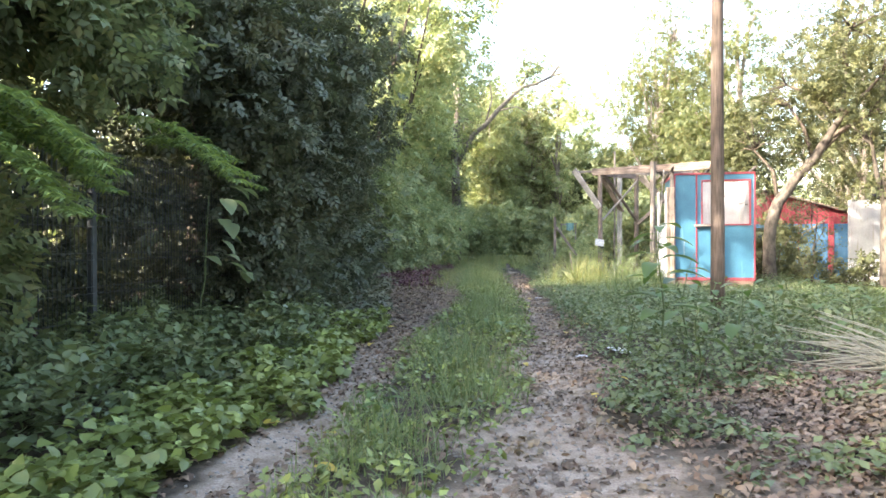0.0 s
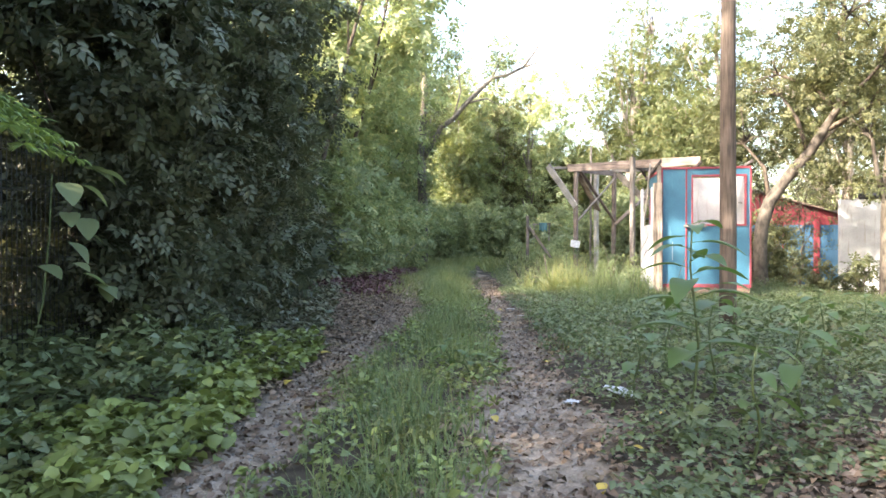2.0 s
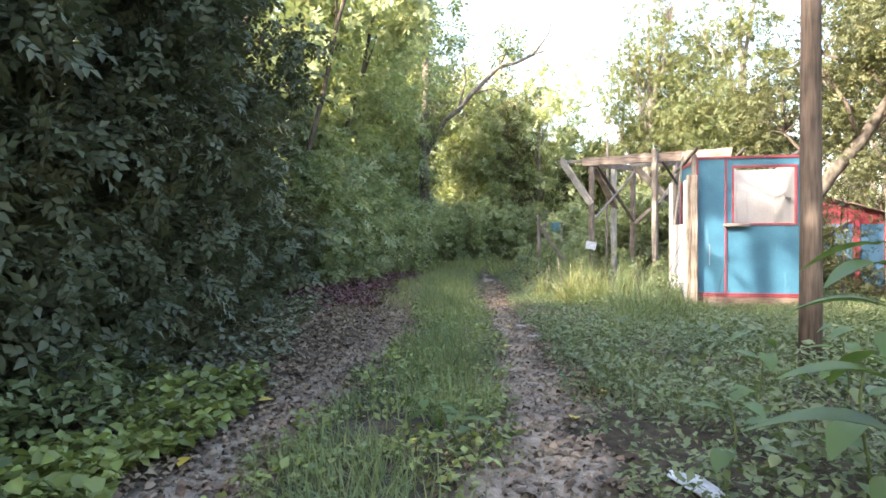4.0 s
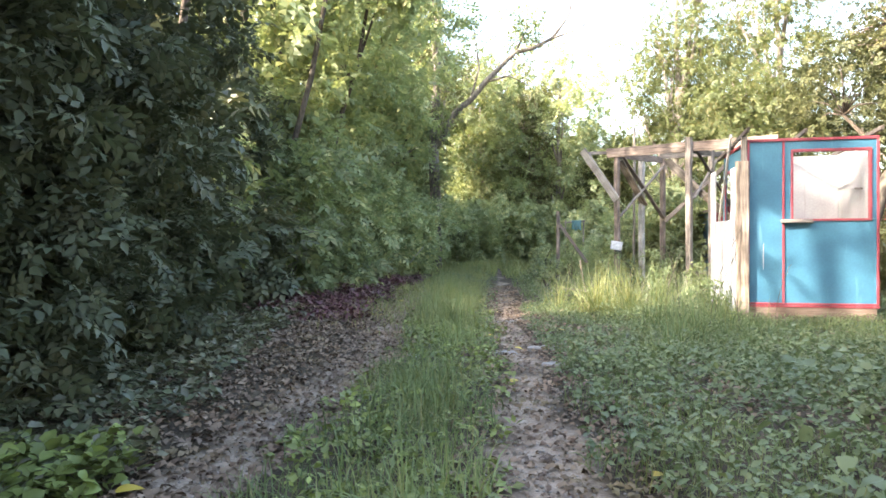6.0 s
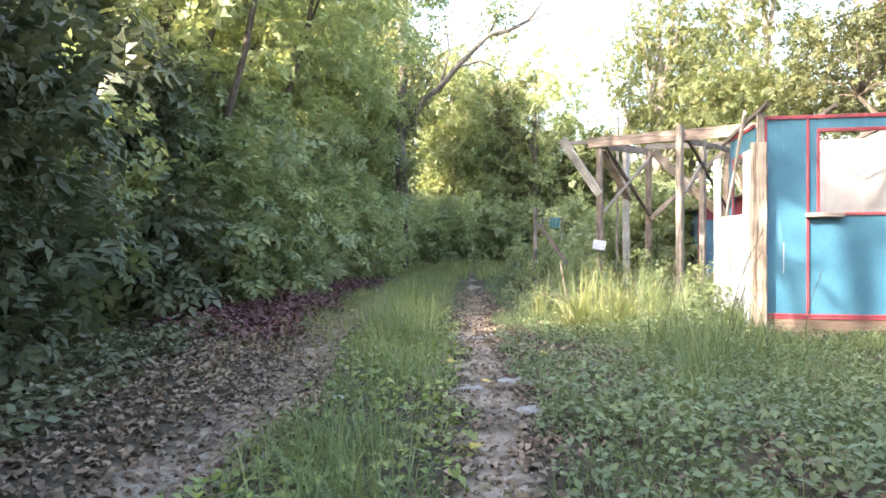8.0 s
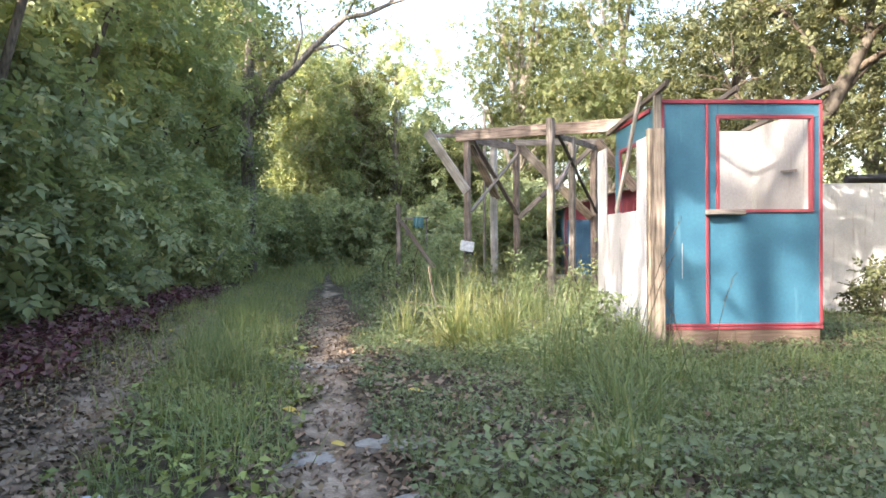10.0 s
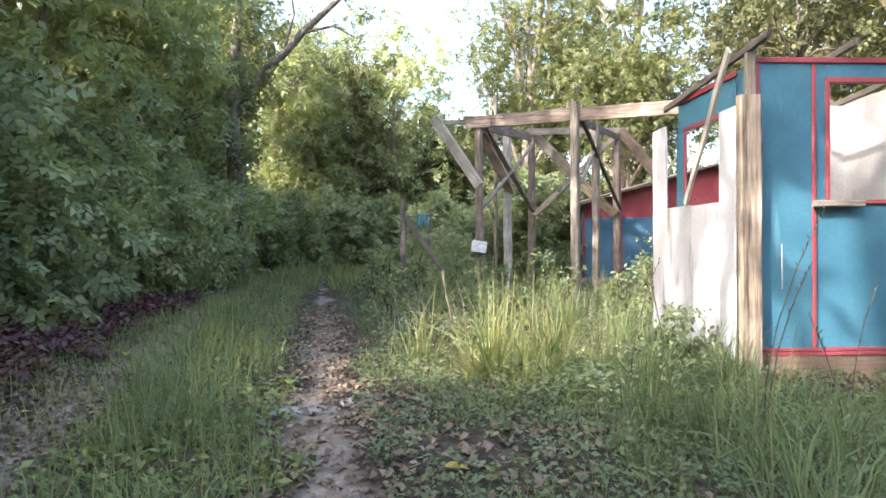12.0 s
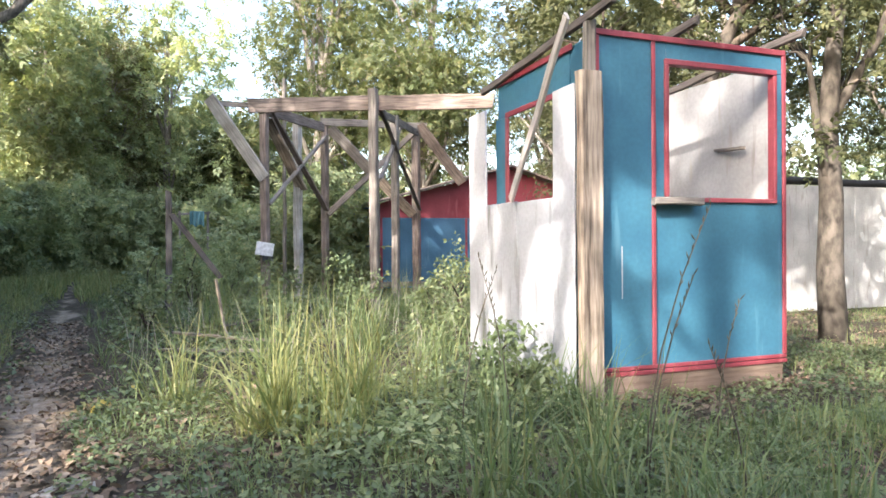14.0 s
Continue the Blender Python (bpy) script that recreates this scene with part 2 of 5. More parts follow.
# leaf shapes: x across, y from stalk to tip, z up
RHOMB = (np.array([(0, 0, 0), (.31, .42, .07), (0, 1, -.1), (-.31, .42, .07)], float), [(0, 1, 2), (0, 2, 3)])
SLIP = (np.array([(-.36, .33, .03), (.36, .36, .05), (0, 1, -.1)], float), [(0, 1, 2)])
BROAD = (np.array([(0, 0, 0), (.46, .22, .1), (.34, .66, .06), (0, 1, -.16), (-.34, .66, .06), (-.46, .22, .1), (0, .45, 0)], float),
         [(0, 1, 6), (1, 2, 6), (2, 3, 6), (3, 4, 6), (4, 5, 6), (5, 0, 6)])


def spray_shape(half, long, faces):
    """A twig's worth of leaves as one shape: two pairs and a tip leaf."""
    v, f = [], []
    for y, side in ((.02, -1), (.1, 1), (.34, -1), (.42, 1), (.58, 0)):
        d = np.array([side * .8, .6, 0]) if side else np.array([0, 1.0, 0])
        c = np.array([d[1], -d[0], 0])
        p, n = np.array([0, y, 0]), len(v)
        v += [p, p + d * long * .42 + c * half + (0, 0, .03), p + d * long + (0, 0, -.08 - .06 * y), p + d * long * .42 - c * half + (0, 0, .03)]
        f += [(n, n + 1, n + 2), (n, n + 2, n + 3)] if faces == 2 else [(n, n + 1, n + 2)]
    return np.array(v, float), f


SPRAY = spray_shape(.13, .44, 2)
SPRAY_THIN = spray_shape(.24, .44, 1)
CURL = (np.array([(0, 0, .0), (.30, .28, .3), (.16, .8, .22), (.03, 1, .02), (-.22, .68, .12), (-.26, .35, .34)], float),
        [(0, 1, 5), (1, 2, 4), (1, 4, 5), (2, 3, 4)])


def unit(a):
    return a / np.maximum(np.linalg.norm(a, axis=1, keepdims=True), 1e-6)


def leaves(name, shape, base, tip, up, size, width=None):
    """One mesh of many leaves: stalk points, directions to the tip, rough up vectors, lengths."""
    tv, tf = shape
    y = unit(tip)
    x = unit(np.cross(y, up))
    z = np.cross(x, y)
    w = size if width is None else width
    v = (base[:, None] + x[:, None] * (tv[None, :, :1] * w[:, None, None])
         + y[:, None] * (tv[None, :, 1:2] * size[:, None, None]) + z[:, None] * (tv[None, :, 2:] * size[:, None, None]))
    f = np.asarray(tf)[None] + (np.arange(len(base)) * len(tv))[:, None, None]
    return raw_mesh(name, v.reshape(-1, 3), f.reshape(-1, 3))


def smooth(v):
    v = np.clip(v, 0, 1)
    return v * v * (3 - 2 * v)


def wave(x, y, s=1.0):
    return (np.sin(x * 1.7 * s + y * .9 * s) + np.sin(x * -1.1 * s + y * 2.3 * s + 1.3) + np.sin(x * 3.1 * s + 2.2) * np.sin(y * 2.7 * s)) / 3


# the two wheel ruts and the edges of the growth beside them: distance along, centre, half width
def right_rut(y):
    return np.interp(y, [-5, 5, 8.7, 11.4, 13.4, 16.4, 19.2, 24.2, 35, 60], [-.2, -.2, -.42, -.72, -1.0, -1.5, -1.8, -2.5, -3.9, -4.6]) + .05 * np.sin(2.1 * y) + .03 * np.sin(5.3 * y + 1)


def right_half(y):
    return np.interp(y, [3, 5.6, 8.7, 11.4, 16, 24, 40], [.56, .44, .34, .29, .34, .24, .15]) * (1 + .2 * np.sin(1.9 * y + .6) + .14 * np.sin(4.7 * y))


def left_rut(y):
    return np.interp(y, [-5, 3, 5.3, 8.4, 11, 13, 17.6, 24, 35, 60], [-1.6, -1.75, -1.95, -2.35, -2.55, -2.65, -3.5, -4.4, -5.6, -6.2])


def left_half(y):
    return np.interp(y, [3, 8, 11, 17, 24, 40], [.3, .27, .36, .42, .25, .15])


def ivy_edge(y):
    return np.interp(y, [-5, 3.3, 5.3, 8.8, 11, 13.2, 14.5, 16.6, 21.6, 35, 50], [-2.0, -2.1, -2.25, -2.75, -3.3, -3.8, -4.2, -4.65, -5.0, -6.0, -6.6])


def height(x, y):
    z = .15 * smooth((y - 5) / 11)
    z = z + .12 * smooth((-x - 2.4) / 2.0) - .45 * smooth((x - 4.2) / 5.5) * smooth((y - 13) / 13)
    z = z + .36 * np.exp(-((x - 2.6) / 1.1) ** 2 - ((y - 4.6) / 1.6) ** 2)
    for c, h in ((right_rut(y), right_half(y)), (left_rut(y), left_half(y))):
        z = z - .05 * np.exp(-((x - c) / (h * 1.1)) ** 2)
    return z + .018 * wave(x, y, 1.6) + .008 * wave(x, y, 5.1)


def in_ruts(x, y, grow=1.0):
    a = np.abs(x - right_rut(y)) / (right_half(y) * grow)
    b = np.abs(x - left_rut(y)) / (left_half(y) * grow)
    return np.minimum(a, b)


# ---- ground ----
def build_ground():
    near_x, near_y = np.arange(-12, 14.01, .17), np.arange(-4, 46.01, .2)
    xs = np.concatenate([[-900, -300, -100, -40, -20], near_x, [20, 40, 100, 300, 900]])
    ys = np.concatenate([[-900, -300, -100, -30, -10], near_y, [55, 80, 150, 400, 900]])
    gx, gy = np.meshgrid(xs, ys)
    cx, cy = np.clip(gx, -12, 14), np.clip(gy, -4, 46)
    gz = height(cx, cy)
    v = np.stack([gx, gy, gz], -1).reshape(-1, 3)
    w, h = len(xs), len(ys)
    i = (np.arange(h - 1)[:, None] * w + np.arange(w - 1)[None]).ravel()
    me = raw_mesh("ground", v, np.stack([i, i + 1, i + w + 1, i + w], 1))
    d = in_ruts(gx, gy)
    rut = np.clip(1.25 - d * .75 - .25 * smooth((gy - 8) / 6) - .2 * smooth((gy - 20) / 12), 0, 1) + .28 * wave(gx, gy, 2.3) + .2 * wave(gx, gy, 6.1)
    rut = rut * np.where(gx < -1.2, 1 - .25 * smooth((gy - 6) / 3), 1 - .2 * smooth((gy - 6.5) / 3))
    rut = np.maximum(rut, .45 * smooth((gx - .1) / .3) * smooth((1.9 + .3 * wave(gx, gy, 2) - gx) / .6) * smooth((5.0 - gy) / .8))
    at = me.attributes.new("rut", "FLOAT", "POINT")
    at.data.foreach_set("value", np.clip(rut, 0, 1).ravel().astype(np.float32))
    me.polygons.foreach_set("use_smooth", np.ones(len(me.polygons), bool))
    tagged(link_mesh("ground", me, GROUND), "sandy earth track with two wheel ruts between weeds", "ground", kind="structure")


build_ground()


# ---- trees and shrubs ----
def crown_leaves(name, centres, radius, per, size, mat, parent, shape=RHOMB, droop=.25, flat=.7, label=""):
    """Sprays of leaves: each centre gets a small, well-filled clump."""
    n = len(centres)
    c = np.repeat(centres, per, 0)
    ball = unit(rng.normal(size=(n * per, 3))) * (rng.random(n * per) ** .45)[:, None]
    off = ball * np.repeat(radius, per)[:, None] * np.array([1, 1, flat])
    p = c + off
    tip = ball + rng.normal(size=p.shape) * .6 + np.array([0, 0, -droop])
    up = np.array([0, 0, 1.0]) + rng.normal(size=p.shape) * .5
    s = size * rng.uniform(.6, 1.25, len(p))
    return link_mesh(name, leaves(name, shape, p, tip, up, s), mat, parent, label)


def lumpy(n, rx, ry, z0, z1, seed, inner=.35):
    """Clump centres in an uneven egg between two heights, thicker towards its skin."""
    r = np.random.default_rng(seed)
    u = unit(r.normal(size=(n, 3)))
    shell = r.uniform(inner, 1.0, n) ** .55
    ph = seed * 1.37
    lump = 1 + .38 * np.sin(u[:, 0] * 4 + ph) * np.sin(u[:, 2] * 5 + ph * .7) + .22 * np.sin(u[:, 1] * 7 + u[:, 2] * 6 + ph)
    k = (shell * lump)[:, None]
    return u * k * np.array([rx, ry, (z1 - z0) / 2]) + np.array([0, 0, (z0 + z1) / 2])


def limb_mesh(start, r0, c, target, r, seed_pts):
    bm = bmesh.new()
    s, e = Vector(start), Vector(c[target])
    m1 = s.lerp(e, .35) + Vector((r.uniform(-.2, .2), r.uniform(-.2, .2), .25))
    m2 = s.lerp(e, .7) + Vector((r.uniform(-.2, .2), r.uniform(-.2, .2), .2))
    tube_bm(bm, [s, m1, m2, e], [r0, r0 * .75, r0 * .5, r0 * .2], 6)
    d = np.linalg.norm(c - np.array(e), axis=1)
    for j in np.argsort(d)[1:seed_pts]:
        t = Vector(c[j])
        tube_bm(bm, [m2, m2.lerp(t, .5) + Vector((r.uniform(-.12, .12), r.uniform(-.12, .12), .08)), t], [r0 * .4, r0 * .26, r0 * .1], 4)
    return bm


def tree(name, at, h, rx, ry, z0, seed, leaf, bark=BARK, trunk_r=.14, lean=(0, 0), n=330, per=38, size=.15, puff=.42, limbs=6, label="", category="tree", group="", inner=.35, shape=RHOMB):
    """A tree: tapered trunk, limbs to the clumps, and a crown from height z0 to h."""
    r = random.Random(seed)
    ob = thing(name, at, label=label, category=category, group=group)
    top = Vector((lean[0], lean[1], h * .82))
    pts = [Vector((0, 0, -.2))]
    for i in range(1, 8):
        k = i / 7
        pts.append(Vector((top.x * k + r.uniform(-.1, .1), top.y * k + r.uniform(-.1, .1), top.z * k)))
    part("trunk", tube_bm(bmesh.new(), pts, [trunk_r * (1.25 - .95 * i / 7) for i in range(8)], 10), bark, ob)
    c = lumpy(n, rx, ry, z0, h, seed, inner) + np.array([lean[0] * .8, lean[1] * .8, 0])
    for k in range(limbs):
        t = r.randrange(n)
        i = max(1, min(6, int(7 * .75 * c[t][2] / h)))
        part("limb", limb_mesh(pts[i], trunk_r * .5, c, t, r, 6), bark, ob)
    crown_leaves("crown", c, np.full(n, puff) * rng.uniform(.55, 1.25, n), per, size, leaf, ob, shape)
    return ob


def shrub(name, at, rx, ry, h, seed, leaf, n=220, per=46, leaf_size=.085, puff=.26, label="", group="", category="shrub", shape=RHOMB, z0=-.25, stems=5):
    """A bush: stems from the ground and leaf sprays over a lumpy mound."""
    ob = thing(name, at, label=label, category=category, group=group)
    c = lumpy(n, rx, ry, z0, h, seed)
    c[:, 2] = np.abs(c[:, 2]) + .06
    rr = random.Random(seed)
    for k in range(stems):
        e = Vector(c[rr.randrange(n)])
        s = Vector((rr.uniform(-.3, .3) * rx, rr.uniform(-.3, .3) * ry, -.1))
        m = (s + e) / 2 + Vector((rr.uniform(-.2, .2), rr.uniform(-.2, .2), .2))
        part("stem", tube_bm(bmesh.new(), [s, m, e], [.02, .014, .006], 5), BARK, ob)
    crown_leaves("foliage", c, np.full(n, puff) * rng.uniform(.6, 1.3, n), per, leaf_size, leaf, ob, shape)
    return ob


def zat(x, y):
    return float(height(np.array([float(x)]), np.array([float(y)]))[0])


# growth over the wire fence; beyond y 5 shade is put into its colour
LBL = "dense shaded green shrub overhanging the track"
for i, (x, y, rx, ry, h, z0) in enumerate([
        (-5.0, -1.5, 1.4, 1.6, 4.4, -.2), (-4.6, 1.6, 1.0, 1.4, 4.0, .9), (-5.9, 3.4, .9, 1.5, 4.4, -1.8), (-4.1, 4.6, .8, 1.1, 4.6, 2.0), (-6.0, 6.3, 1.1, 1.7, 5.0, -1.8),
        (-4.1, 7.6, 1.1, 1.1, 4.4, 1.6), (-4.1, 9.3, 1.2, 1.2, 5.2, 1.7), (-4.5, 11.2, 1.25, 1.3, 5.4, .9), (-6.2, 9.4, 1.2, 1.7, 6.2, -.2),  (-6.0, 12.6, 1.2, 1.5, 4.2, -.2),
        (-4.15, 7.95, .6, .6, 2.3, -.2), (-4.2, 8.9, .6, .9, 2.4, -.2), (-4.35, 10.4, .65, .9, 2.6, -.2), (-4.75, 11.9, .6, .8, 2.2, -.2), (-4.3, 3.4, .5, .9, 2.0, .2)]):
    shrub("shrub", (x, y, zat(x, y)), rx, ry, h, 20 + i, LEAF_MID if y < 5 else LEAF_SHADE_TONE, n=250, per=12, leaf_size=.215, puff=.26, stems=1, label=LBL, shape=SPRAY, group="shrubs along the fence", z0=z0)
# hedge that follows the track; light and shade are put into its tones
hr = random.Random(4)
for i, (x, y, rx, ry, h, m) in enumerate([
        (-5.3, 12.9, 1.1, 1.1, 3.2, LEAF_SHADE_TONE), (-6.4, 14.9, 1.1, 1.2, 2.8, LEAF_MID), (-5.9, 16.4, .8, 1.0, 1.9, LEAF_SHADE_TONE), (-6.9, 16.9, 1.2, 1.3, 4.4, LEAF_SHADE_TONE), (-6.3, 18.5, 1.1, 1.3, 3.1, LEAF_MID), (-6.0, 20.2, .9, 1.0, 2.0, LEAF_MID),
        (-6.9, 20.9, 1.3, 1.4, 4.6, LEAF_LIT_TONE), (-6.3, 22.6, 1.1, 1.3, 2.6, LEAF_LIT_TONE), (-6.8, 24.6, 1.3, 1.4, 4.0, LEAF_LIT_TONE), (-6.2, 26.3, 1.0, 1.2, 2.4, LEAF_LIT_TONE), (-7.0, 28.2, 1.5, 1.6, 3.6, LEAF_LIT_TONE),
        (-6.6, 30.6, 1.2, 1.4, 2.8, LEAF_LIT_TONE), (-7.1, 33.0, 1.5, 1.7, 3.4, LEAF_LIT_TONE), (-7.0, 36.2, 1.5, 1.8, 3.4, LEAF_LIT_TONE), (-7.2, 39.4, 1.7, 1.8, 3.6, LEAF_LIT_TONE),
        # far end takes the palest leaves, which puts haze into their colour
        (-6.2, 42.0, 1.6, 1.6, 3.6, LEAF_LIT_TONE), (-6.2, 36.6, 1.1, 1.2, 2.4, LEAF_MID), (-5.5, 38.8, 1.3, 1.3, 3.2, LEAF_LIT_TONE), (-4.3, 41.2, 1.4, 1.3, 3.4, LEAF_LIT_TONE), (-2.7, 42.6, 1.4, 1.2, 3.6, LEAF_LIT_TONE), (-1.2, 43.2, 1.3, 1.2, 3.0, LEAF_LIT_TONE), (-4.6, 43.4, 1.9, 1.4, 5.2, LEAF_LIT_TONE), (-7.6, 43.4, 1.9, 1.6, 4.2, LEAF_LIT_TONE), (.4, 41.0, 1.5, 1.5, 2.8, LEAF_LIT_TONE),
        (1.2, 34.2, 1.2, 1.3, 2.6, LEAF_LIT_TONE), (3.05, 30.6, .6, 1.0, 2.4, LEAF_MID), (2.6, 31.8, 1.1, 1.2, 3.0, LEAF_MID), (3.2, 35.5, 1.7, 1.7, 3.8, LEAF_LIT_TONE), (.2, 37.0, 1.2, 1.4, 3.0, LEAF_LIT_TONE)]):
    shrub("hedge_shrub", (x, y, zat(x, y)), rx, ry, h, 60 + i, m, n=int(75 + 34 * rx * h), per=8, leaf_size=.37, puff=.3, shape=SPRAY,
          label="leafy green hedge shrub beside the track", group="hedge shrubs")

# tall trees; light and shade are put into the leaf tones
TL = "tall leafy tree rising behind the hedge"
for x, y, h, r, z0, s, m in [(-6.4, 1.0, 9.0, 2.2, 2.6, 31, LEAF_MID), (-6.0, 5.5, 8.5, 2.2, 3.0, 32, LEAF_MID), (-6.0, 9.6, 6.4, 1.8, 3.4, 33, LEAF_MID), (-8.6, 7.0, 9.5, 2.4, .5, 34, LEAF_SHADE_TONE),
                             (-8.8, 17.0, 6.2, 2.0, 1.0, 35, LEAF_SHADE_TONE), (-8.0, 20.5, 10.2, 2.5, 1.5, 36, LEAF_LIT_TONE), (-8.2, 24.5, 9.2, 2.7, 1.5, 37, LEAF_LIT_TONE), (-8.1, 28.5, 9.4, 2.2, 2.0, 38, LEAF_LIT_TONE),
                             (-8.6, 33.0, 7.6, 2.2, 2.0, 39, LEAF_LIT_TONE), (-12.5, 20.0, 7.0, 3.0, .5, 41, LEAF_SHADE_TONE), (-12.5, 29.0, 9.5, 3.0, .5, 42, LEAF_MID)]:
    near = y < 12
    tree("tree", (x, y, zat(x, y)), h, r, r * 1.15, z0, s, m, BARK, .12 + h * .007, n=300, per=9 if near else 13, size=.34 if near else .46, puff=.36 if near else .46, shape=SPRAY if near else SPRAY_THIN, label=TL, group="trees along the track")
# crowns that reach over the track, added in part to shade booth and shed
for x, y, h, r, z0, sd, dx, n in [(-6.2, 13.7, 8.8, 1.7, 5.4, 84, 1.9, 24), (-7.0, 21.6, 11.6, 2.2, 5.2, 85, 2.2, 120), (-7.2, 27.2, 12.0, 2.0, 5.0, 86, .9, 150), (-7.2, 19.4, 13.2, 2.0, 8.8, 82, 2.8, 80)]:
    tree("tree", (x, y, zat(x, y)), h, r, r * 1.1, z0, sd, LEAF_LIT_TONE, BARK, .07, (dx, 0), n=n, per=10, size=.42 if y > 20 else .36, puff=.42 if y > 20 else .32, shape=SPRAY, limbs=1, label="leaning tree whose crown is added over the track", group="trees along the track")
# unseen crowns added to block the sun and let it through in spots
for x, y, h, r, z0, sd in [(-7.8, 11.4, 10.6, 1.9, 7.6, 48), (-9.0, 3.0, 13.0, 2.6, 3.0, 65), (-8.0, -3.5, 12.0, 2.6, 3.0, 66), (-9.4, 8.2, 15.0, 2.4, 8.0, 50)]:
    tree("tree", (x, y, zat(x, y)), h, r, r, z0, sd, LEAF_MID, BARK, .16, n=13 if y > 6 else 150, per=18 if y > 6 else 7, size=.4, puff=.4, shape=SPRAY, label="unseen tree added to break up the sunlight", group="trees along the track")
# shrubs added to close bright gaps, with shade put into their leaf tone
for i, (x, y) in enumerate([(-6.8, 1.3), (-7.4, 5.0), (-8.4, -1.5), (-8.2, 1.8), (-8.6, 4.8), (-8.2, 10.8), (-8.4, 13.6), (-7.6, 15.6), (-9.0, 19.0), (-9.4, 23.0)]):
    shrub("shrub", (x, y, zat(x, y)), 1.5, 1.9, 3.4, 90 + i, LEAF_SHADE_TONE, n=130 if y < 12 else 90, per=6, leaf_size=.5, puff=.42, shape=SPRAY_THIN, label="backing shrub added deep in the thicket", group="thicket shrubs")
# unseen trees added behind and beside the walker to block light
for x, y, h, r, s in [(-4.5, -6.5, 10, 2.6, 43), (0.5, -9.5, 10, 2.8, 44), (-9.5, -1.5, 11, 3.0, 45), (5.5, -7.5, 9, 2.6, 46), (9.2, 3.6, 9, 2.6, 54), (9.8, 8.0, 9, 2.6, 55), (9.3, 12.0, 11, 3.1, 68), (-10, -9, 12, 3.2, 47)]:
    tree("tree", (x, y, 0), h, r, r, 1.2, s, LEAF_SHADE_TONE, BARK, .2, n=170, per=6, size=.55, puff=.55, shape=SPRAY_THIN, label="unseen leafy tree added to shade the track", group="trees along the track")
RT = "sunlit yellow-green tree behind the booth"
for x, y, h, r, z0, s, m in [(3.9, 39.0, 15.5, 2.5, 1.5, 51, LEAF_WARM), (8.0, 38.0, 16.5, 3.2, 1.5, 52, LEAF_WARM), (12.6, 37.0, 17.0, 3.4, 1.0, 53, LEAF_OLIVE), (17.5, 36.0, 17.0, 3.8, 1.5, 56, LEAF_OLIVE),
                             (15.0, 30.0, 13.5, 3.2, 1.0, 61, LEAF_OLIVE), (11.6, 31.6, 11.5, 2.8, 2.4, 57, LEAF_OLIVE), (19.5, 27.0, 14.5, 3.6, 1.0, 58, LEAF_OLIVE), (22.0, 20.0, 14.0, 3.8, 1.0, 59, LEAF_WARM),
                             (14.5, 20.5, 9.5, 2.4, 2.8, 60, LEAF_OLIVE), (6.2, 33.6, 8.5, 2.2, 3.4, 62, LEAF_WARM), (24.0, 30.0, 17.0, 4.0, 1.0, 63, LEAF_WARM), (5.8, 41.5, 14.0, 2.8, 1.0, 64, LEAF_WARM)]:
    tree("tree", (x, y, zat(x, y)), h, r, r, z0, s, m, BARK_PALE, .12 + h * .006, n=350, per=18, size=.29, puff=.5, shape=SPRAY_THIN, limbs=10, label=RT, group="trees behind the booth", inner=.2)
# first tree has the palest leaves: haze and light are put into its colour
for x, y, h, r, z0, s, m in [(-1.7, 46.5, 12.6, 3.1, 1.5, 77, LEAF_LIT_TONE), (-4.6, 45.5, 10.5, 2.3, 1.0, 80, LEAF_PALE), (-4.4, 50.0, 13.5, 2.8, .5, 71, LEAF_WARM), (1.6, 47.5, 8.0, 2.4, .5, 81, LEAF_WARM), (-7.2, 48.0, 12.0, 3.0, 1.0, 72, LEAF_WARM), (2.0, 56.0, 9.5, 2.6, .5, 73, LEAF_WARM), (-12.5, 44.0, 8.5, 3.0, 1, 74, LEAF_MID), (-9.8, 47.0, 8.5, 2.6, .5, 78, LEAF_MID), (-1.8, 57.0, 11.0, 3.0, .3, 79, LEAF_WARM), (-5.8, 42.5, 10.5, 2.1, 2.0, 75, LEAF_MID), (-8.0, 36.8, 12.0, 1.9, 4.0, 70, LEAF_PALE),
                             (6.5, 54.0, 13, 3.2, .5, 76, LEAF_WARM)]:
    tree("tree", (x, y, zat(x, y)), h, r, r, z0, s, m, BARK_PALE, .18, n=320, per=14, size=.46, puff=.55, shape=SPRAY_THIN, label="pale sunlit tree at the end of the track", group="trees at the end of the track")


# closed woods all round, far behind everything
def far_woods():
    n = 38000
    side = rng.random(n)
    x = np.where(side < .5, rng.uniform(-34, 38, n), np.where(side < .75, rng.uniform(-20, -15, n), rng.uniform(27, 34, n)))
    y = np.where(side < .5, rng.uniform(60, 68, n), rng.uniform(-16, 62, n))
    top = 6.5 + 2.5 * wave(x * .35, y * .3) + 1.2 * wave(x, y)
    z = -.3 + rng.random(n) ** .9 * top
    base = np.stack([x, y, z], 1)
    tip = rng.normal(size=(n, 3)) + np.array([0, 0, -.3])
    up = rng.normal(size=(n, 3)) * .6 + np.array([0, -.2, 1.0])
    # palest leaf tone, with haze put into the colour
    ob = link_mesh("far_woods", leaves("far_woods", SLIP, base, tip, up, rng.uniform(.45, .85, n)), LEAF_LIT_TONE)
    tagged(ob, "dense green woods closing the view all round", "woods", kind="stuff")


far_woods()

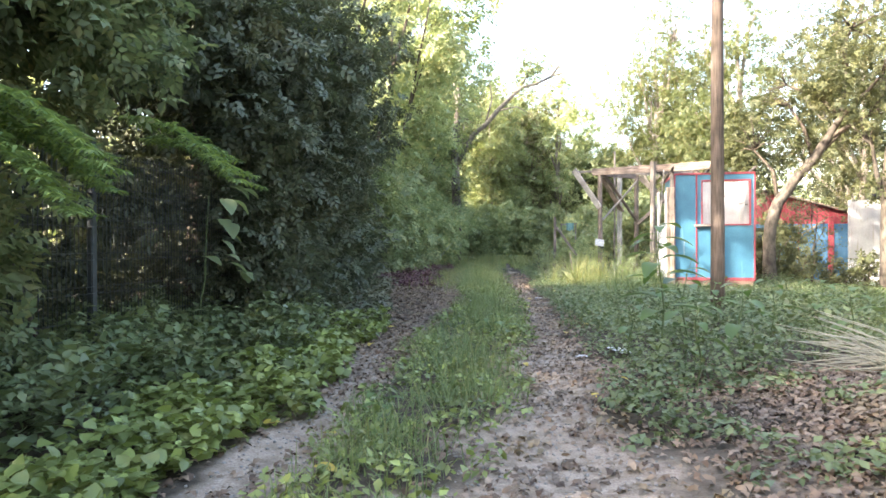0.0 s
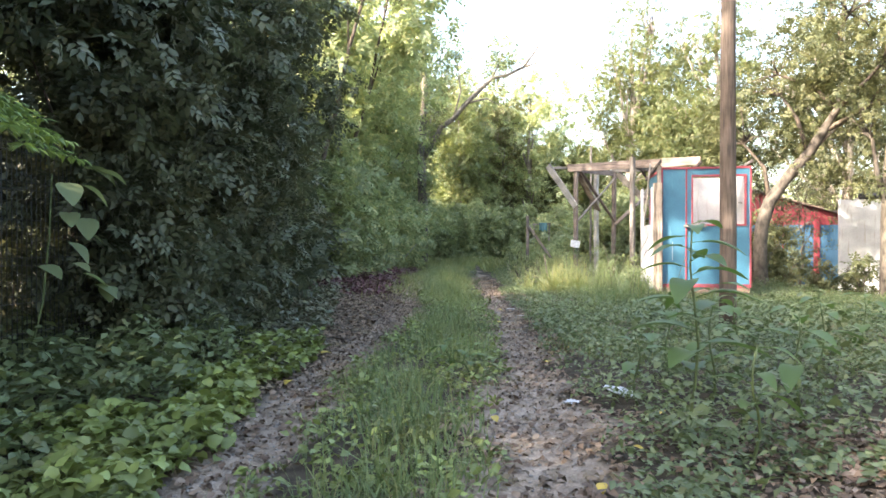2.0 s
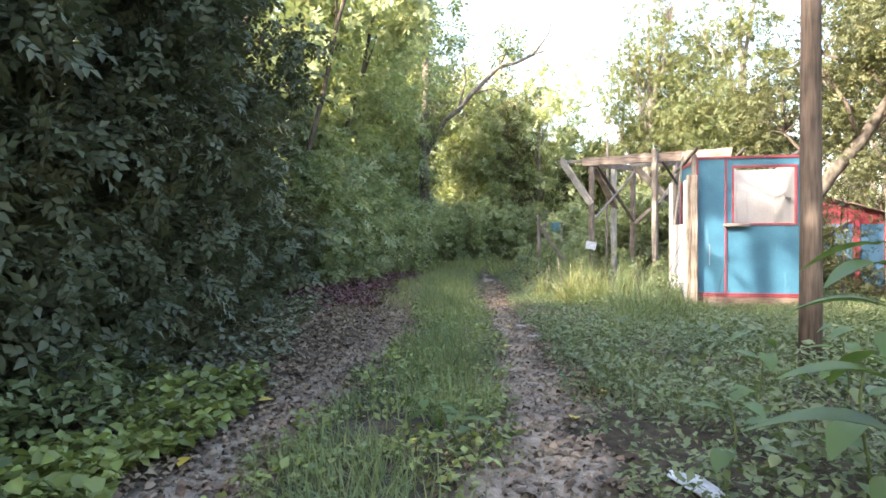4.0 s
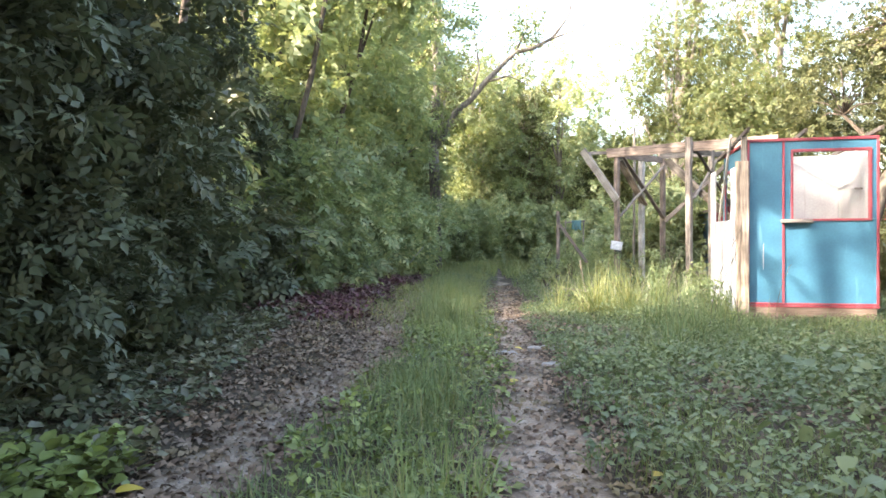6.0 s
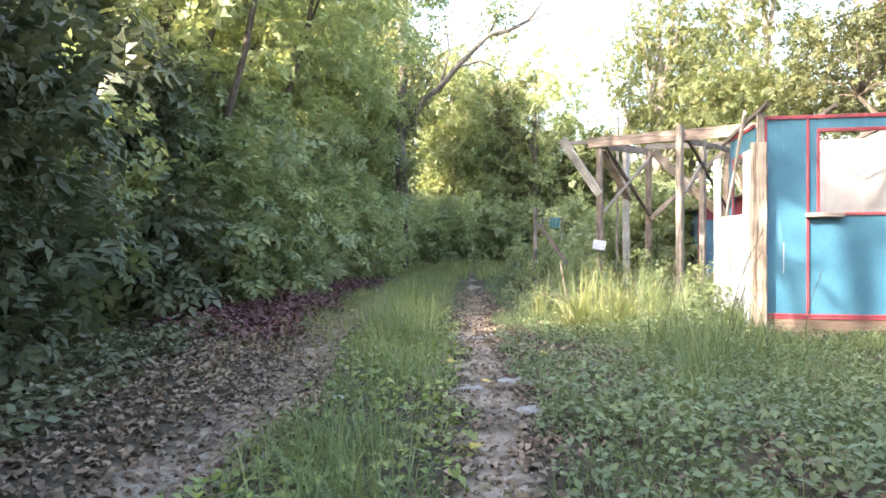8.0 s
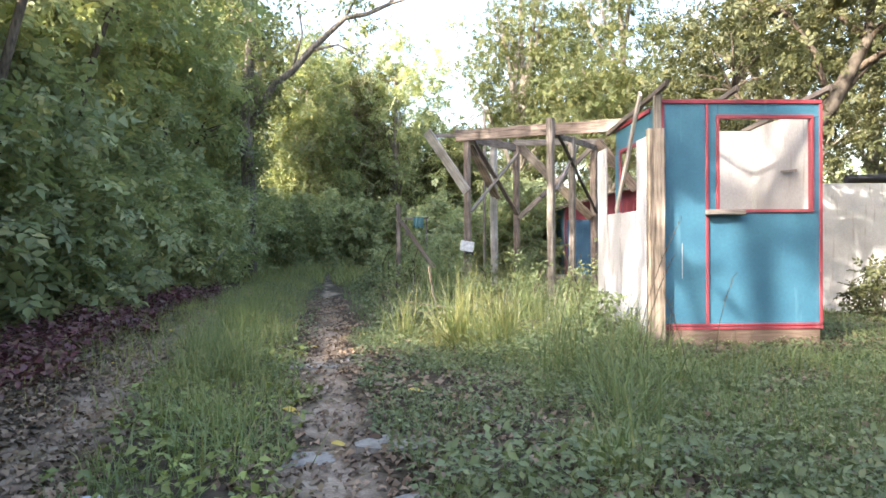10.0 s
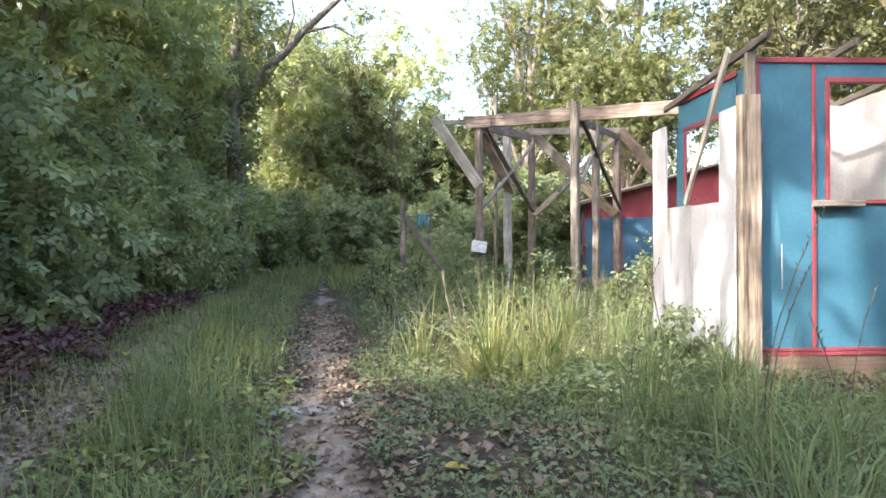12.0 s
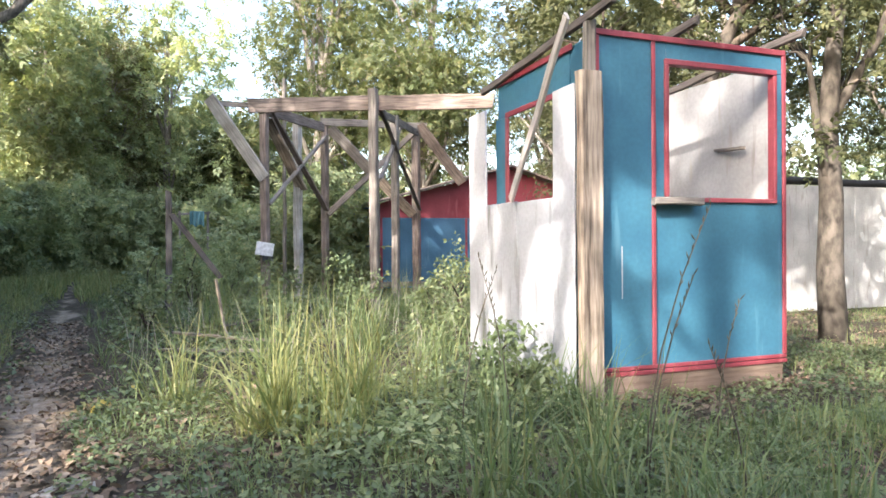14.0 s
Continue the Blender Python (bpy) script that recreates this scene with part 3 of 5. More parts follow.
# ---- utility pole ----
def build_pole():
    ob = thing("utility_pole", (2.05, 11.15, zat(2.05, 11.15) - .1), label="tall weathered brown wooden utility pole", category="pole")
    pts = [(0.004 * math.sin(i), .004 * math.cos(i * 2), i * .75) for i in range(13)]
    part("shaft", tube_bm(bmesh.new(), pts, [.108 - .003 * i for i in range(13)], 14), WOOD_POLE, ob)


build_pole()


# ---- booth ----
def build_booth():
    x0, x1, y0, y1, zb, zt = 2.22, 4.13, 17.75, 19.32, .38, 3.02
    ob = thing("booth", (0, 0, 0), label="abandoned roofless plywood booth painted blue with red trim", category="booth")

    def slab(name, a, b, mat, label="", bev=.004):
        return part(name, box_bm(a, b, bev), mat, ob, label)
    wx0, wx1, wz0, wz1 = 2.90, 4.02, 1.74, 2.83
    mx = 2.77
    f0, f1 = y0, y0 + .02
    slab("panel", (x0, f0, zb), (mx, f1, zt), BLUE)
    slab("panel", (mx + .002, f0, zb), (x1, f1, wz0), BLUE)
    slab("panel", (mx + .002, f0, wz0 + .002), (wx0, f1, zt), BLUE)
    slab("panel", (wx0 + .002, f0, wz1), (x1, f1, zt), BLUE)
    slab("panel", (wx1, f0, wz0 + .002), (x1, f1, wz1 - .002), BLUE)
    g0, g1 = y0 - .022, y0 - .003
    for a, b in [((x0, zt - .035), (x1 + .012, zt + .012)), ((x0, zb + .008), (x1 + .012, zb + .04)), ((x0 + .04, zb - .032), (x1 + .02, zb + .002)), ((x1 - .022, zb + .042), (x1 + .015, zt - .037)),
                 ((mx - .017, zb + .042), (mx + .017, zt - .037)), ((x0 + .012, zb + .042), (x0 + .046, zt - .037))]:
        slab("trim", (a[0], g0, a[1]), (b[0], g1, b[1]), RED, "red painted batten")
    wy0, wy1 = g0 - .004, y0 + .045
    window = part("window", box_bm((wx0 - .02, wy0, wz1 - .02), (wx1 + .02, wy1, wz1 + .025), .004), RED, ob, "red painted window frame without glass")
    for a, b in [((wx0 - .02, wz0 - .025), (wx1 + .02, wz0 + .012)), ((wx0 - .02, wz0 + .014), (wx0 + .014, wz1 - .022)), ((wx1 - .016, wz0 + .014), (wx1 + .02, wz1 - .022))]:
        part("frame_rail", box_bm((a[0], wy0, a[1]), (b[0], wy1, b[1]), .004), RED, window)
    part("sill_board", plank_bm((2.72, y0 - .07, 1.715), (3.17, y0 - .07, 1.715), .1, .06, (0, 0, 1)), WOOD_GREY, window, "grey unpainted sill board")
    slab("scrape", (2.472, y0 - .003, .95), (2.481, y0 - .0005, 1.36), WHITE_CLEAN, "pale scrape in the paint", 0)
    part("skirt_board", plank_bm((x0 + .05, y0 + .01, zb - .135), (x1 - .02, y0 + .01, zb - .125), .21, .04), WOOD_SKIRT, ob, "bare brown skirt board")
    part("floor", box_bm((x0 + .03, y0 + .03, zb - .05), (x1 - .03, y1, zb), .004), WOOD_GREY, ob)
    slab("back_wall", (2.98, y1, zb), (x1 - .03, y1 + .03, 2.93), WHITE_CLEAN, "white board wall")
    slab("side_wall", (x1 - .03, y0 + .075, zb), (x1, y1 + .03, 2.96), WHITE_CLEAN, "white board wall")
    part("latch", plank_bm((4.085, 18.5, 2.28), (4.03, 18.1, 2.24), .035, .03, (0, 0, 1)), WOOD_GREY, ob, "small wooden latch")
    # track-side wall with its window hole
    a0, a1 = x0 - .02, x0
    slab("panel", (a0, 18.05, 2.62), (a1, 19.40, 2.97), BLUE)
    slab("panel", (a0, 19.20, 1.0), (a1, 19.46, 2.618), BLUE)
    slab("panel", (a0, 17.8, zb), (a1, 19.20, 1.74), BLUE)
    slab("panel", (a0, 17.8, 1.742), (a1, 18.04, 2.97), BLUE)
    h0, h1 = a0 - .022, a0 - .003
    for p, q in [((18.0, 2.93), (19.42, 2.985)), ((18.04, 2.60), (19.21, 2.65)), ((19.15, 1.76), (19.21, 2.598)), ((18.04, 1.72), (19.21, 1.76))]:
        slab("trim", (h0, p[0], p[1]), (h1, q[0], q[1]), RED, "red painted batten")
    # corner post in two lengths, and the boards before the wall
    part("corner_post", plank_bm((2.15, 17.685, .12), (2.15, 17.685, 2.68), .19, .09, (0, -1, 0), .008), WOOD_POST, ob, "split pale timber corner post")
    part("corner_post", plank_bm((2.185, 17.74, 2.3), (2.185, 17.74, 3.08), .09, .06), WOOD_GREY, ob)
    part("batten", plank_bm((2.24, 17.70, .15), (2.24, 17.70, 1.2), .035, .03), WOOD_PALE, ob)
    w0, w1 = 2.04, 2.065
    for p, q in [((17.745, .22), (18.06, 2.60)), ((18.064, .2), (18.70, 1.755)), ((18.704, .21), (19.37, 1.765)), ((19.374, .22), (19.78, 2.70))]:
        slab("white_board", (w0 + random.uniform(-.004, .004), p[0], p[1]), (w1, q[0], q[1]), WHITE, "flaking white painted board", .006)
    part("leaning_batten", plank_bm((1.99, 17.74, 3.10), (1.99, 18.70, 1.78), .075, .03, (-1, 0, 0)), WOOD_WHITE, ob, "loose grey-white batten leaning over the window")
    for x, e in ((2.17, 17.38), (3.05, 17.55), (4.1, 17.5)):
        part("rafter", plank_bm((x, e, 3.10 + (17.75 - e) * .1), (x, 19.7, 2.95), .065, .045, (1, 0, 0)), WOOD_DARK, ob, "weathered rafter end")
    for x in (2.4, 3.9):
        for y in (17.95, 19.1):
            part("block", box_bm((x - .1, y - .1, zat(x, y) - .06), (x + .1, y + .1, zb - .055), .012), CONCRETE, ob, "concrete block foot")


build_booth()


# ---- timber frame of an unfinished shelter ----
def build_shelter():
    ob = thing("timber_frame", label="weathered timber post frame with diagonal braces", category="timber frame")
    face = (-.68, -.73, 0)
    for x, y, top, w, m in [(.63, 26.5, 4.14, .15, WOOD_BROWN), (1.42, 27.65, 4.02, .17, WOOD_WHITE), (2.10, 28.3, 4.16, .15, WOOD_BROWN),
                            (2.46, 25.3, 4.24, .16, WOOD_GREY), (3.27, 26.7, 4.06, .15, WOOD_GREY), (4.26, 28.35, 4.16, .17, WOOD_BROWN), (1.25, 28.6, 5.1, .07, WOOD_GREY)]:
        part("post", plank_bm((x, y, zat(x, y) - .15), (x + random.uniform(-.03, .03), y, top), w, w * .85, face), m, ob)
    for a, b, w, th, m in [((.35, 26.56, 4.04), (4.43, 24.35, 3.96), .27, .07, WOOD_BROWN), ((-.40, 26.75, 4.08), (.6, 26.6, 4.06), .10, .05, WOOD_GREY),
                           ((.66, 26.6, 4.0), (2.17, 28.36, 4.0), .2, .05, WOOD_BROWN), ((2.0, 28.22, 4.12), (4.5, 28.28, 4.16), .16, .06, WOOD_GREY), ((2.46, 25.42, 3.92), (4.3, 28.3, 4.0), .14, .05, WOOD_GREY)]:
        part("beam", plank_bm(a, b, w, th, face), m, ob)
    # first brace is pale for the sun on it, put into its wood colour
    for a, b, w, m in [((-.36, 26.5, 4.14), (.62, 26.42, 2.66), .25, WOOD_WHITE), ((.75, 26.68, 4.03), (2.16, 28.26, 2.12), .13, WOOD_BROWN), ((.72, 26.75, 3.85), (1.5, 27.58, 2.55), .25, WOOD_PALE),
                       ((2.14, 28.24, 3.82), (.70, 26.46, 2.16), .10, WOOD_GREY), ((2.22, 28.22, 4.0), (3.35, 28.24, 2.86), .24, WOOD_GREY), ((3.36, 28.24, 2.85), (4.16, 28.24, 2.08), .23, WOOD_PALE),
                       ((4.24, 28.18, 4.05), (2.75, 28.18, 2.64), .13, WOOD_DARK), ((2.74, 28.18, 2.63), (2.15, 28.18, 2.08), .14, WOOD_PALE), ((2.58, 25.5, 4.08), (4.3, 28.2, 2.2), .08, WOOD_DARK),
                       ((3.5, 27.1, 3.85), (2.6, 25.4, 2.6), .09, WOOD_GREY), ((4.3, 28.24, 4.18), (5.4, 28.24, 2.85), .25, WOOD_BROWN)]:
        part("brace", plank_bm(a, b, w, .045, face), m, ob)
    s = thing("small_notice_card", (.60, 26.36, 1.33), label="small white card nailed to a timber post", category="sign")
    part("card", (box_bm((-.16, -.02, -.13), (.17, 0, .12), .004), pose(0, 0, 0, 0, 9, 0)), PAPER, s)
    part("lower_strip", box_bm((-.04, -.018, -.24), (.16, -.002, -.132), .003), DARK, s)


build_shelter()


# ---- gabled shed behind ----
def build_shed():
    ob = thing("shed", label="gabled shed with dark blue walls and red gable", category="shed")
    x0, x1, y0, y1, pk = 3.72, 10.6, 29.5, 33.5, 7.2
    base = -.45

    def top(x):
        return 2.43 + .96 * (1 - abs(x - pk) / (pk - x0 if x < pk else x1 - pk))
    edges = [3.72, 4.72, 6.0, 7.3, 8.5, 9.62, 10.6]
    for a, b in zip(edges, edges[1:]):
        part("wall_panel", box_bm((a + .002, y0, .3 if b < 7 else base), (b - .002, y0 + .04, 2.06), .004), BLUE_DARK, ob)
        bm = bmesh.new()
        cut = [a] + ([pk] if a < pk < b else []) + [b]
        f = [bm.verts.new((x, y0, 2.063)) for x in (a + .002, b - .002)] + [bm.verts.new((x, y0, top(x))) for x in reversed(cut)]
        bm.faces.new(f)
        ret = bmesh.ops.extrude_face_region(bm, geom=bm.faces[:])
        bmesh.ops.translate(bm, verts=[v for v in ret["geom"] if isinstance(v, bmesh.types.BMVert)], vec=(0, .04, 0))
        bmesh.ops.recalc_face_normals(bm, faces=bm.faces[:])
        part("gable_panel", bm, RED, ob, "red painted gable panel")
        part("trim", box_bm((b - .03, y0 - .02, .3 if b < 7 else base), (b + .03, y0 - .002, 2.05), .004), RED, ob, "red batten")
    part("door_post", box_bm((9.6, y0 - .06, base), (9.8, y0 - .022, 2.3), .008), RED, ob, "red door post")
    part("trim", box_bm((x0 - .03, y0 - .02, .3), (x0 + .03, y0 - .002, 2.4), .004), RED, ob, "red batten")
    part("side_wall", box_bm((x0, y0 + .05, -.3), (x0 + .05, y1, 2.4), .004), BLUE_DARK, ob)
    part("side_wall", box_bm((x1 - .05, y0 + .05, base - .1), (x1, y1, 2.4), .004), BLUE_DARK, ob)
    part("back_wall", box_bm((x0, y1, -.4), (x1, y1 + .05, 2.4), .004), BLUE_DARK, ob)
    for a, b in (((x0 - .25, 2.38), (pk, 3.42)), ((pk, 3.42), (x1 + .3, 2.33))):
        bm = bmesh.new()
        n = 24
        rows = []
        for i in range(n + 1):
            k = i / n
            z = a[1] + (b[1] - a[1]) * k
            rows.append([bm.verts.new((a[0] + (b[0] - a[0]) * k, y, z + dz)) for dz in (0, .05) for y in (y0 - .3, y1 + .2)])
        for r0, r1 in zip(rows, rows[1:]):
            for p, q in ((0, 1), (3, 2), (1, 3), (2, 0)):
                bm.faces.new((r0[p], r0[q], r1[q], r1[p]))
        part("roof", bm, ROOF, ob, "rusty tin roof sheet")
    part("sill_beam", plank_bm((3.0, 28.6, .45), (7.0, 29.3, .40), .12, .1), WOOD_GREY, ob)
    part("sill_beam", plank_bm((8.2, 29.3, base + .2), (9.9, 29.2, base + .2), .12, .1), WOOD_GREY, ob)
    part("leaning_batten", plank_bm((8.2, 29.42, 1.35), (9.45, 29.42, 2.2), .07, .03), WOOD_GREY, ob)


build_shed()


# ---- white wall, with a dark pipe on top ----
def build_white_wall():
    ob = thing("white_wall", label="long white painted wall with a dark pipe on top", category="wall", kind="structure")
    y = 25.6
    xs = np.arange(9.0, 24.0, 1.2)
    for a in xs:
        part("wall_panel", box_bm((a + .003, y, -.6), (a + 1.197, y + .16, 2.76), .008), WHITEWASH, ob)
    part("pipe", tube_bm(bmesh.new(), [(x, y + .05, 2.86 + .02 * math.sin(x * 2)) for x in np.arange(9.6, 24, .8)], [.1] * 18, 8), DARK, ob, "dark pipe")
    part("vent_hole", tube_bm(bmesh.new(), [(11.6, y - .03, 1.65), (11.6, y + .02, 1.65)], [.2, .2], 14), DARK, ob, "dark round vent")


build_white_wall()

# leaning tree beside the booth, and the one before the white wall
def leaning_tree():
    ob = thing("leaning_tree", (5.4, 21.5, zat(5.4, 21.5)), label="crooked tree leaning beside the booth with thin leaves", category="tree")
    bm = bmesh.new()
    tube_bm(bm, [(.06, 0, -.2), (.0, .03, .5), (.0, 0, 1.2), (.03, -.03, 1.7), (.24, 0, 2.35), (.68, .03, 2.98), (1.2, 0, 3.6), (1.58, .05, 4.2), (1.95, .1, 4.8), (2.15, .2, 6.2)], [.23, .19, .175, .175, .165, .15, .15, .12, .09, .03], 10)
    part("trunk", bm, BARK_BLOTCH, ob)
    r = random.Random(5)
    c = np.concatenate([lumpy(80, 2.2, 1.8, 4.2, 8.4, 5) + np.array([2.0, .2, 0]), lumpy(26, 1.6, 1.5, 3.8, 5.8, 6) + np.array([3.7, -.2, 0]), lumpy(130, 1.6, 1.5, 2.9, 6.2, 7) + np.array([.3, 1.3, 0])])
    for p, d, l in [((1.2, 0, 3.6), (1, .1, .6), 2.6), ((1.2, 0, 3.6), (-.4, .2, 1), 2.8), ((1.95, .1, 4.8), (.7, -.4, .6), 2.2), ((1.95, .1, 4.8), (-.8, .3, .7), 2.2),
                    ((.24, 0, 2.35), (-.3, .3, 1), 2.5), ((1.58, .05, 4.2), (.9, -.2, .5), 3.0), ((2.15, .2, 6.2), (.1, 0, 1), 2.0)]:
        e = Vector(p) + Vector(d) * l * .8
        t = int(np.argmin(np.linalg.norm(c - np.array(e), axis=1)))
        part("limb", limb_mesh(p, .07, c, t, r, 9), BARK, ob)
    crown_leaves("crown", c, np.full(len(c), .38), 13, .25, LEAF_OLIVE, ob, SPRAY)


leaning_tree()
for i, (x, y, rx, h, n) in enumerate([(5.7, 22.6, .7, 2.0, 60), (6.7, 24.4, .8, 2.3, 60), (5.0, 22.0, .45, 1.5, 36), (7.7, 27.2, .8, 1.5, 50), (9.4, 27.8, .7, 1.2, 40), (8.6, 23.2, .6, 1.0, 34)]):
    shrub("shrub", (x, y, zat(x, y)), rx, rx, h, 140 + i, LEAF_OLIVE, n=n, per=8, leaf_size=.26, puff=.24, shape=SPRAY, label="olive undergrowth shrub round the crooked tree", group="undergrowth shrubs")
for x, y, h, r, sd in [(6.3, 24.6, 3.9, 1.0, 87), (8.0, 26.2, 3.6, .9, 88)]:
    tree("sapling", (x, y, zat(x, y)), h, r, r, .7, sd, LEAF_OLIVE, BARK, .04, (.1, 0), n=60, per=26, size=.08, puff=.26, limbs=4, label="thin sapling before the shed", group="saplings")
tree("tree", (8.2, 20.6, zat(8.2, 20.6)), 9.0, 2.3, 2.2, 2.5, 83, LEAF_OLIVE, BARK_BLOTCH, .17, (.35, .3), limbs=3, n=170, per=12, size=.25, puff=.38, shape=SPRAY, label="tree with a blotchy trunk before the white wall")


# limb that reaches over the track
def reaching_limb():
    ob = thing("bare_limb_tree", (-5.95, 31.5, zat(-5.95, 31.5)), label="grey tree with a long bare limb over the track", category="tree")
    bm = bmesh.new()
    tube_bm(bm, [(0, 0, -.2), (.05, 0, 2.5), (-.05, 0, 5), (.1, .1, 7.5), (.05, .2, 10)], [.26, .22, .19, .15, .08], 9)
    part("trunk", bm, BARK_GREY, ob)
    bm = bmesh.new()
    tube_bm(bm, [(-.02, 0, 4.7), (.85, 0, 6.2), (1.4, .05, 6.6), (1.98, 0, 7.25), (3.1, 0, 8.3), (3.8, .05, 8.45), (4.5, 0, 8.75), (5.1, .1, 9.6), (5.3, .1, 10.6)], [.13, .12, .115, .11, .085, .075, .065, .045, .02], 7)
    tube_bm(bm, [(3.1, 0, 8.3), (3.5, .3, 9.2), (3.6, .3, 10.4)], [.05, .035, .015], 6)
    tube_bm(bm, [(4.5, 0, 8.75), (5.4, -.2, 8.95), (6.3, -.2, 9.5)], [.045, .03, .012], 6)
    tube_bm(bm, [(1.4, .05, 6.6), (1.7, .3, 7.9), (1.5, .3, 9.4)], [.06, .04, .02], 6)
    tube_bm(bm, [(1.98, 0, 7.25), (2.9, -.2, 7.4), (3.6, -.3, 7.0)], [.05, .035, .012], 6)
    part("limb", bm, BARK_GREY, ob, "long bare grey limb")
    r = random.Random(9)
    c = np.concatenate([lumpy(120, 1.7, 1.9, 5.5, 11.5, 9), lumpy(50, .7, .7, 1.2, 8.0, 11), lumpy(20, .8, .8, 8.6, 10.0, 10) + np.array([3.4, 0, 0])])
    for k in range(5):
        t = r.randrange(120)
        part("limb", limb_mesh((0, .1, max(2.5, c[t][2] * .75)), .08, c, t, r, 8), BARK_PALE, ob)
    crown_leaves("crown", c, np.full(len(c), .4), 30, .15, LEAF_MID, ob)


reaching_limb()


# ---- wire fence ----
def build_fence():
    ob = thing("wire_fence", label="dark welded wire mesh fence under the shrubs", category="fence")
    x = -4.35
    for y in np.arange(.5, 5.5, 2.4):
        z = zat(x, y)
        part("post", box_bm((x - .03, y - .03, z - .2), (x + .03, y + .03, z + 2.1), .004), WIRE, ob)
        bm = bmesh.new()
        for k in np.arange(.05, 2.4, .05):
            a = Vector((x + .03, y + k, z + .05))
            b = Vector((x + .03, y + k, z + 2.0))
            tube_bm(bm, [a, b], [.0035, .0035], 4)
        for k in sorted(h + d for h in np.arange(.1, 2.0, .3) for d in (0, .06)):
            tube_bm(bm, [(x + .036, y + .02, z + k), (x + .036, y + 2.38, z + k)], [.004, .004], 4)
        part("mesh_panel", bm, WIRE, ob)


build_fence()


# ---- ground cover ----
def scatter(n, x0, x1, y0, y1, keep):
    x, y = rng.uniform(x0, x1, n), rng.uniform(y0, y1, n)
    k = keep(x, y)
    return x[k], y[k]


def cover(name, x, y, hgt, size, mat, shape, label, category, lay=.5):
    """Leafy low plants: leaves at all heights up to hgt, facing up."""
    z = height(x, y) + hgt * rng.uniform(.12, 1, len(x)) * (1 + .5 * wave(x, y, 2.3) + .4 * wave(x + 3, y, 6.1))
    a = rng.uniform(0, 2 * np.pi, len(x))
    tip = np.stack([np.cos(a), np.sin(a), rng.normal(-.1, lay, len(x))], 1)
    up = np.stack([rng.normal(0, .45, len(x)), rng.normal(0, .45, len(x)), np.ones(len(x))], 1)
    s = size * rng.uniform(.4, 1.35, len(x))
    ob = link_mesh(name, leaves(name, shape, np.stack([x, y, z], 1), tip, up, s), mat)
    return tagged(ob, label, category, kind="stuff")


def blades(name, x, y, hgt, width, mat, label, bend=.5, category="grass"):
    z = height(x, y) - .02
    a = rng.uniform(0, 2 * np.pi, len(x))
    b = np.abs(rng.normal(0, bend, len(x)))
    d = np.stack([np.cos(a) * b, np.sin(a) * b, np.ones(len(x))], 1)
    y1 = unit(d)
    up = np.stack([np.cos(a), np.sin(a), np.zeros(len(x))], 1)
    xx = unit(np.cross(y1, up + rng.normal(0, .3, up.shape)))
    h = hgt * rng.uniform(.45, 1.2, len(x))
    w = width * rng.uniform(.7, 1.3, len(x))
    base = np.stack([x, y, z], 1)
    mid = base + y1 * (h * .55)[:, None]
    tipd = unit(y1 + np.stack([np.cos(a), np.sin(a), np.full(len(x), -.35)], 1) * (b * 1.1 + .1)[:, None])
    top = mid + tipd * (h * .5)[:, None]
    v = np.stack([base - xx * w[:, None], base + xx * w[:, None], mid + xx * w[:, None] * .8, mid - xx * w[:, None] * .8, top], 1)
    f = np.array([(0, 1, 2), (0, 2, 3), (3, 2, 4)])[None] + (np.arange(len(x)) * 5)[:, None, None]
    ob = link_mesh(name, raw_mesh(name, v.reshape(-1, 3), f.reshape(-1, 3)), mat)
    return tagged(ob, label, category, kind="stuff")


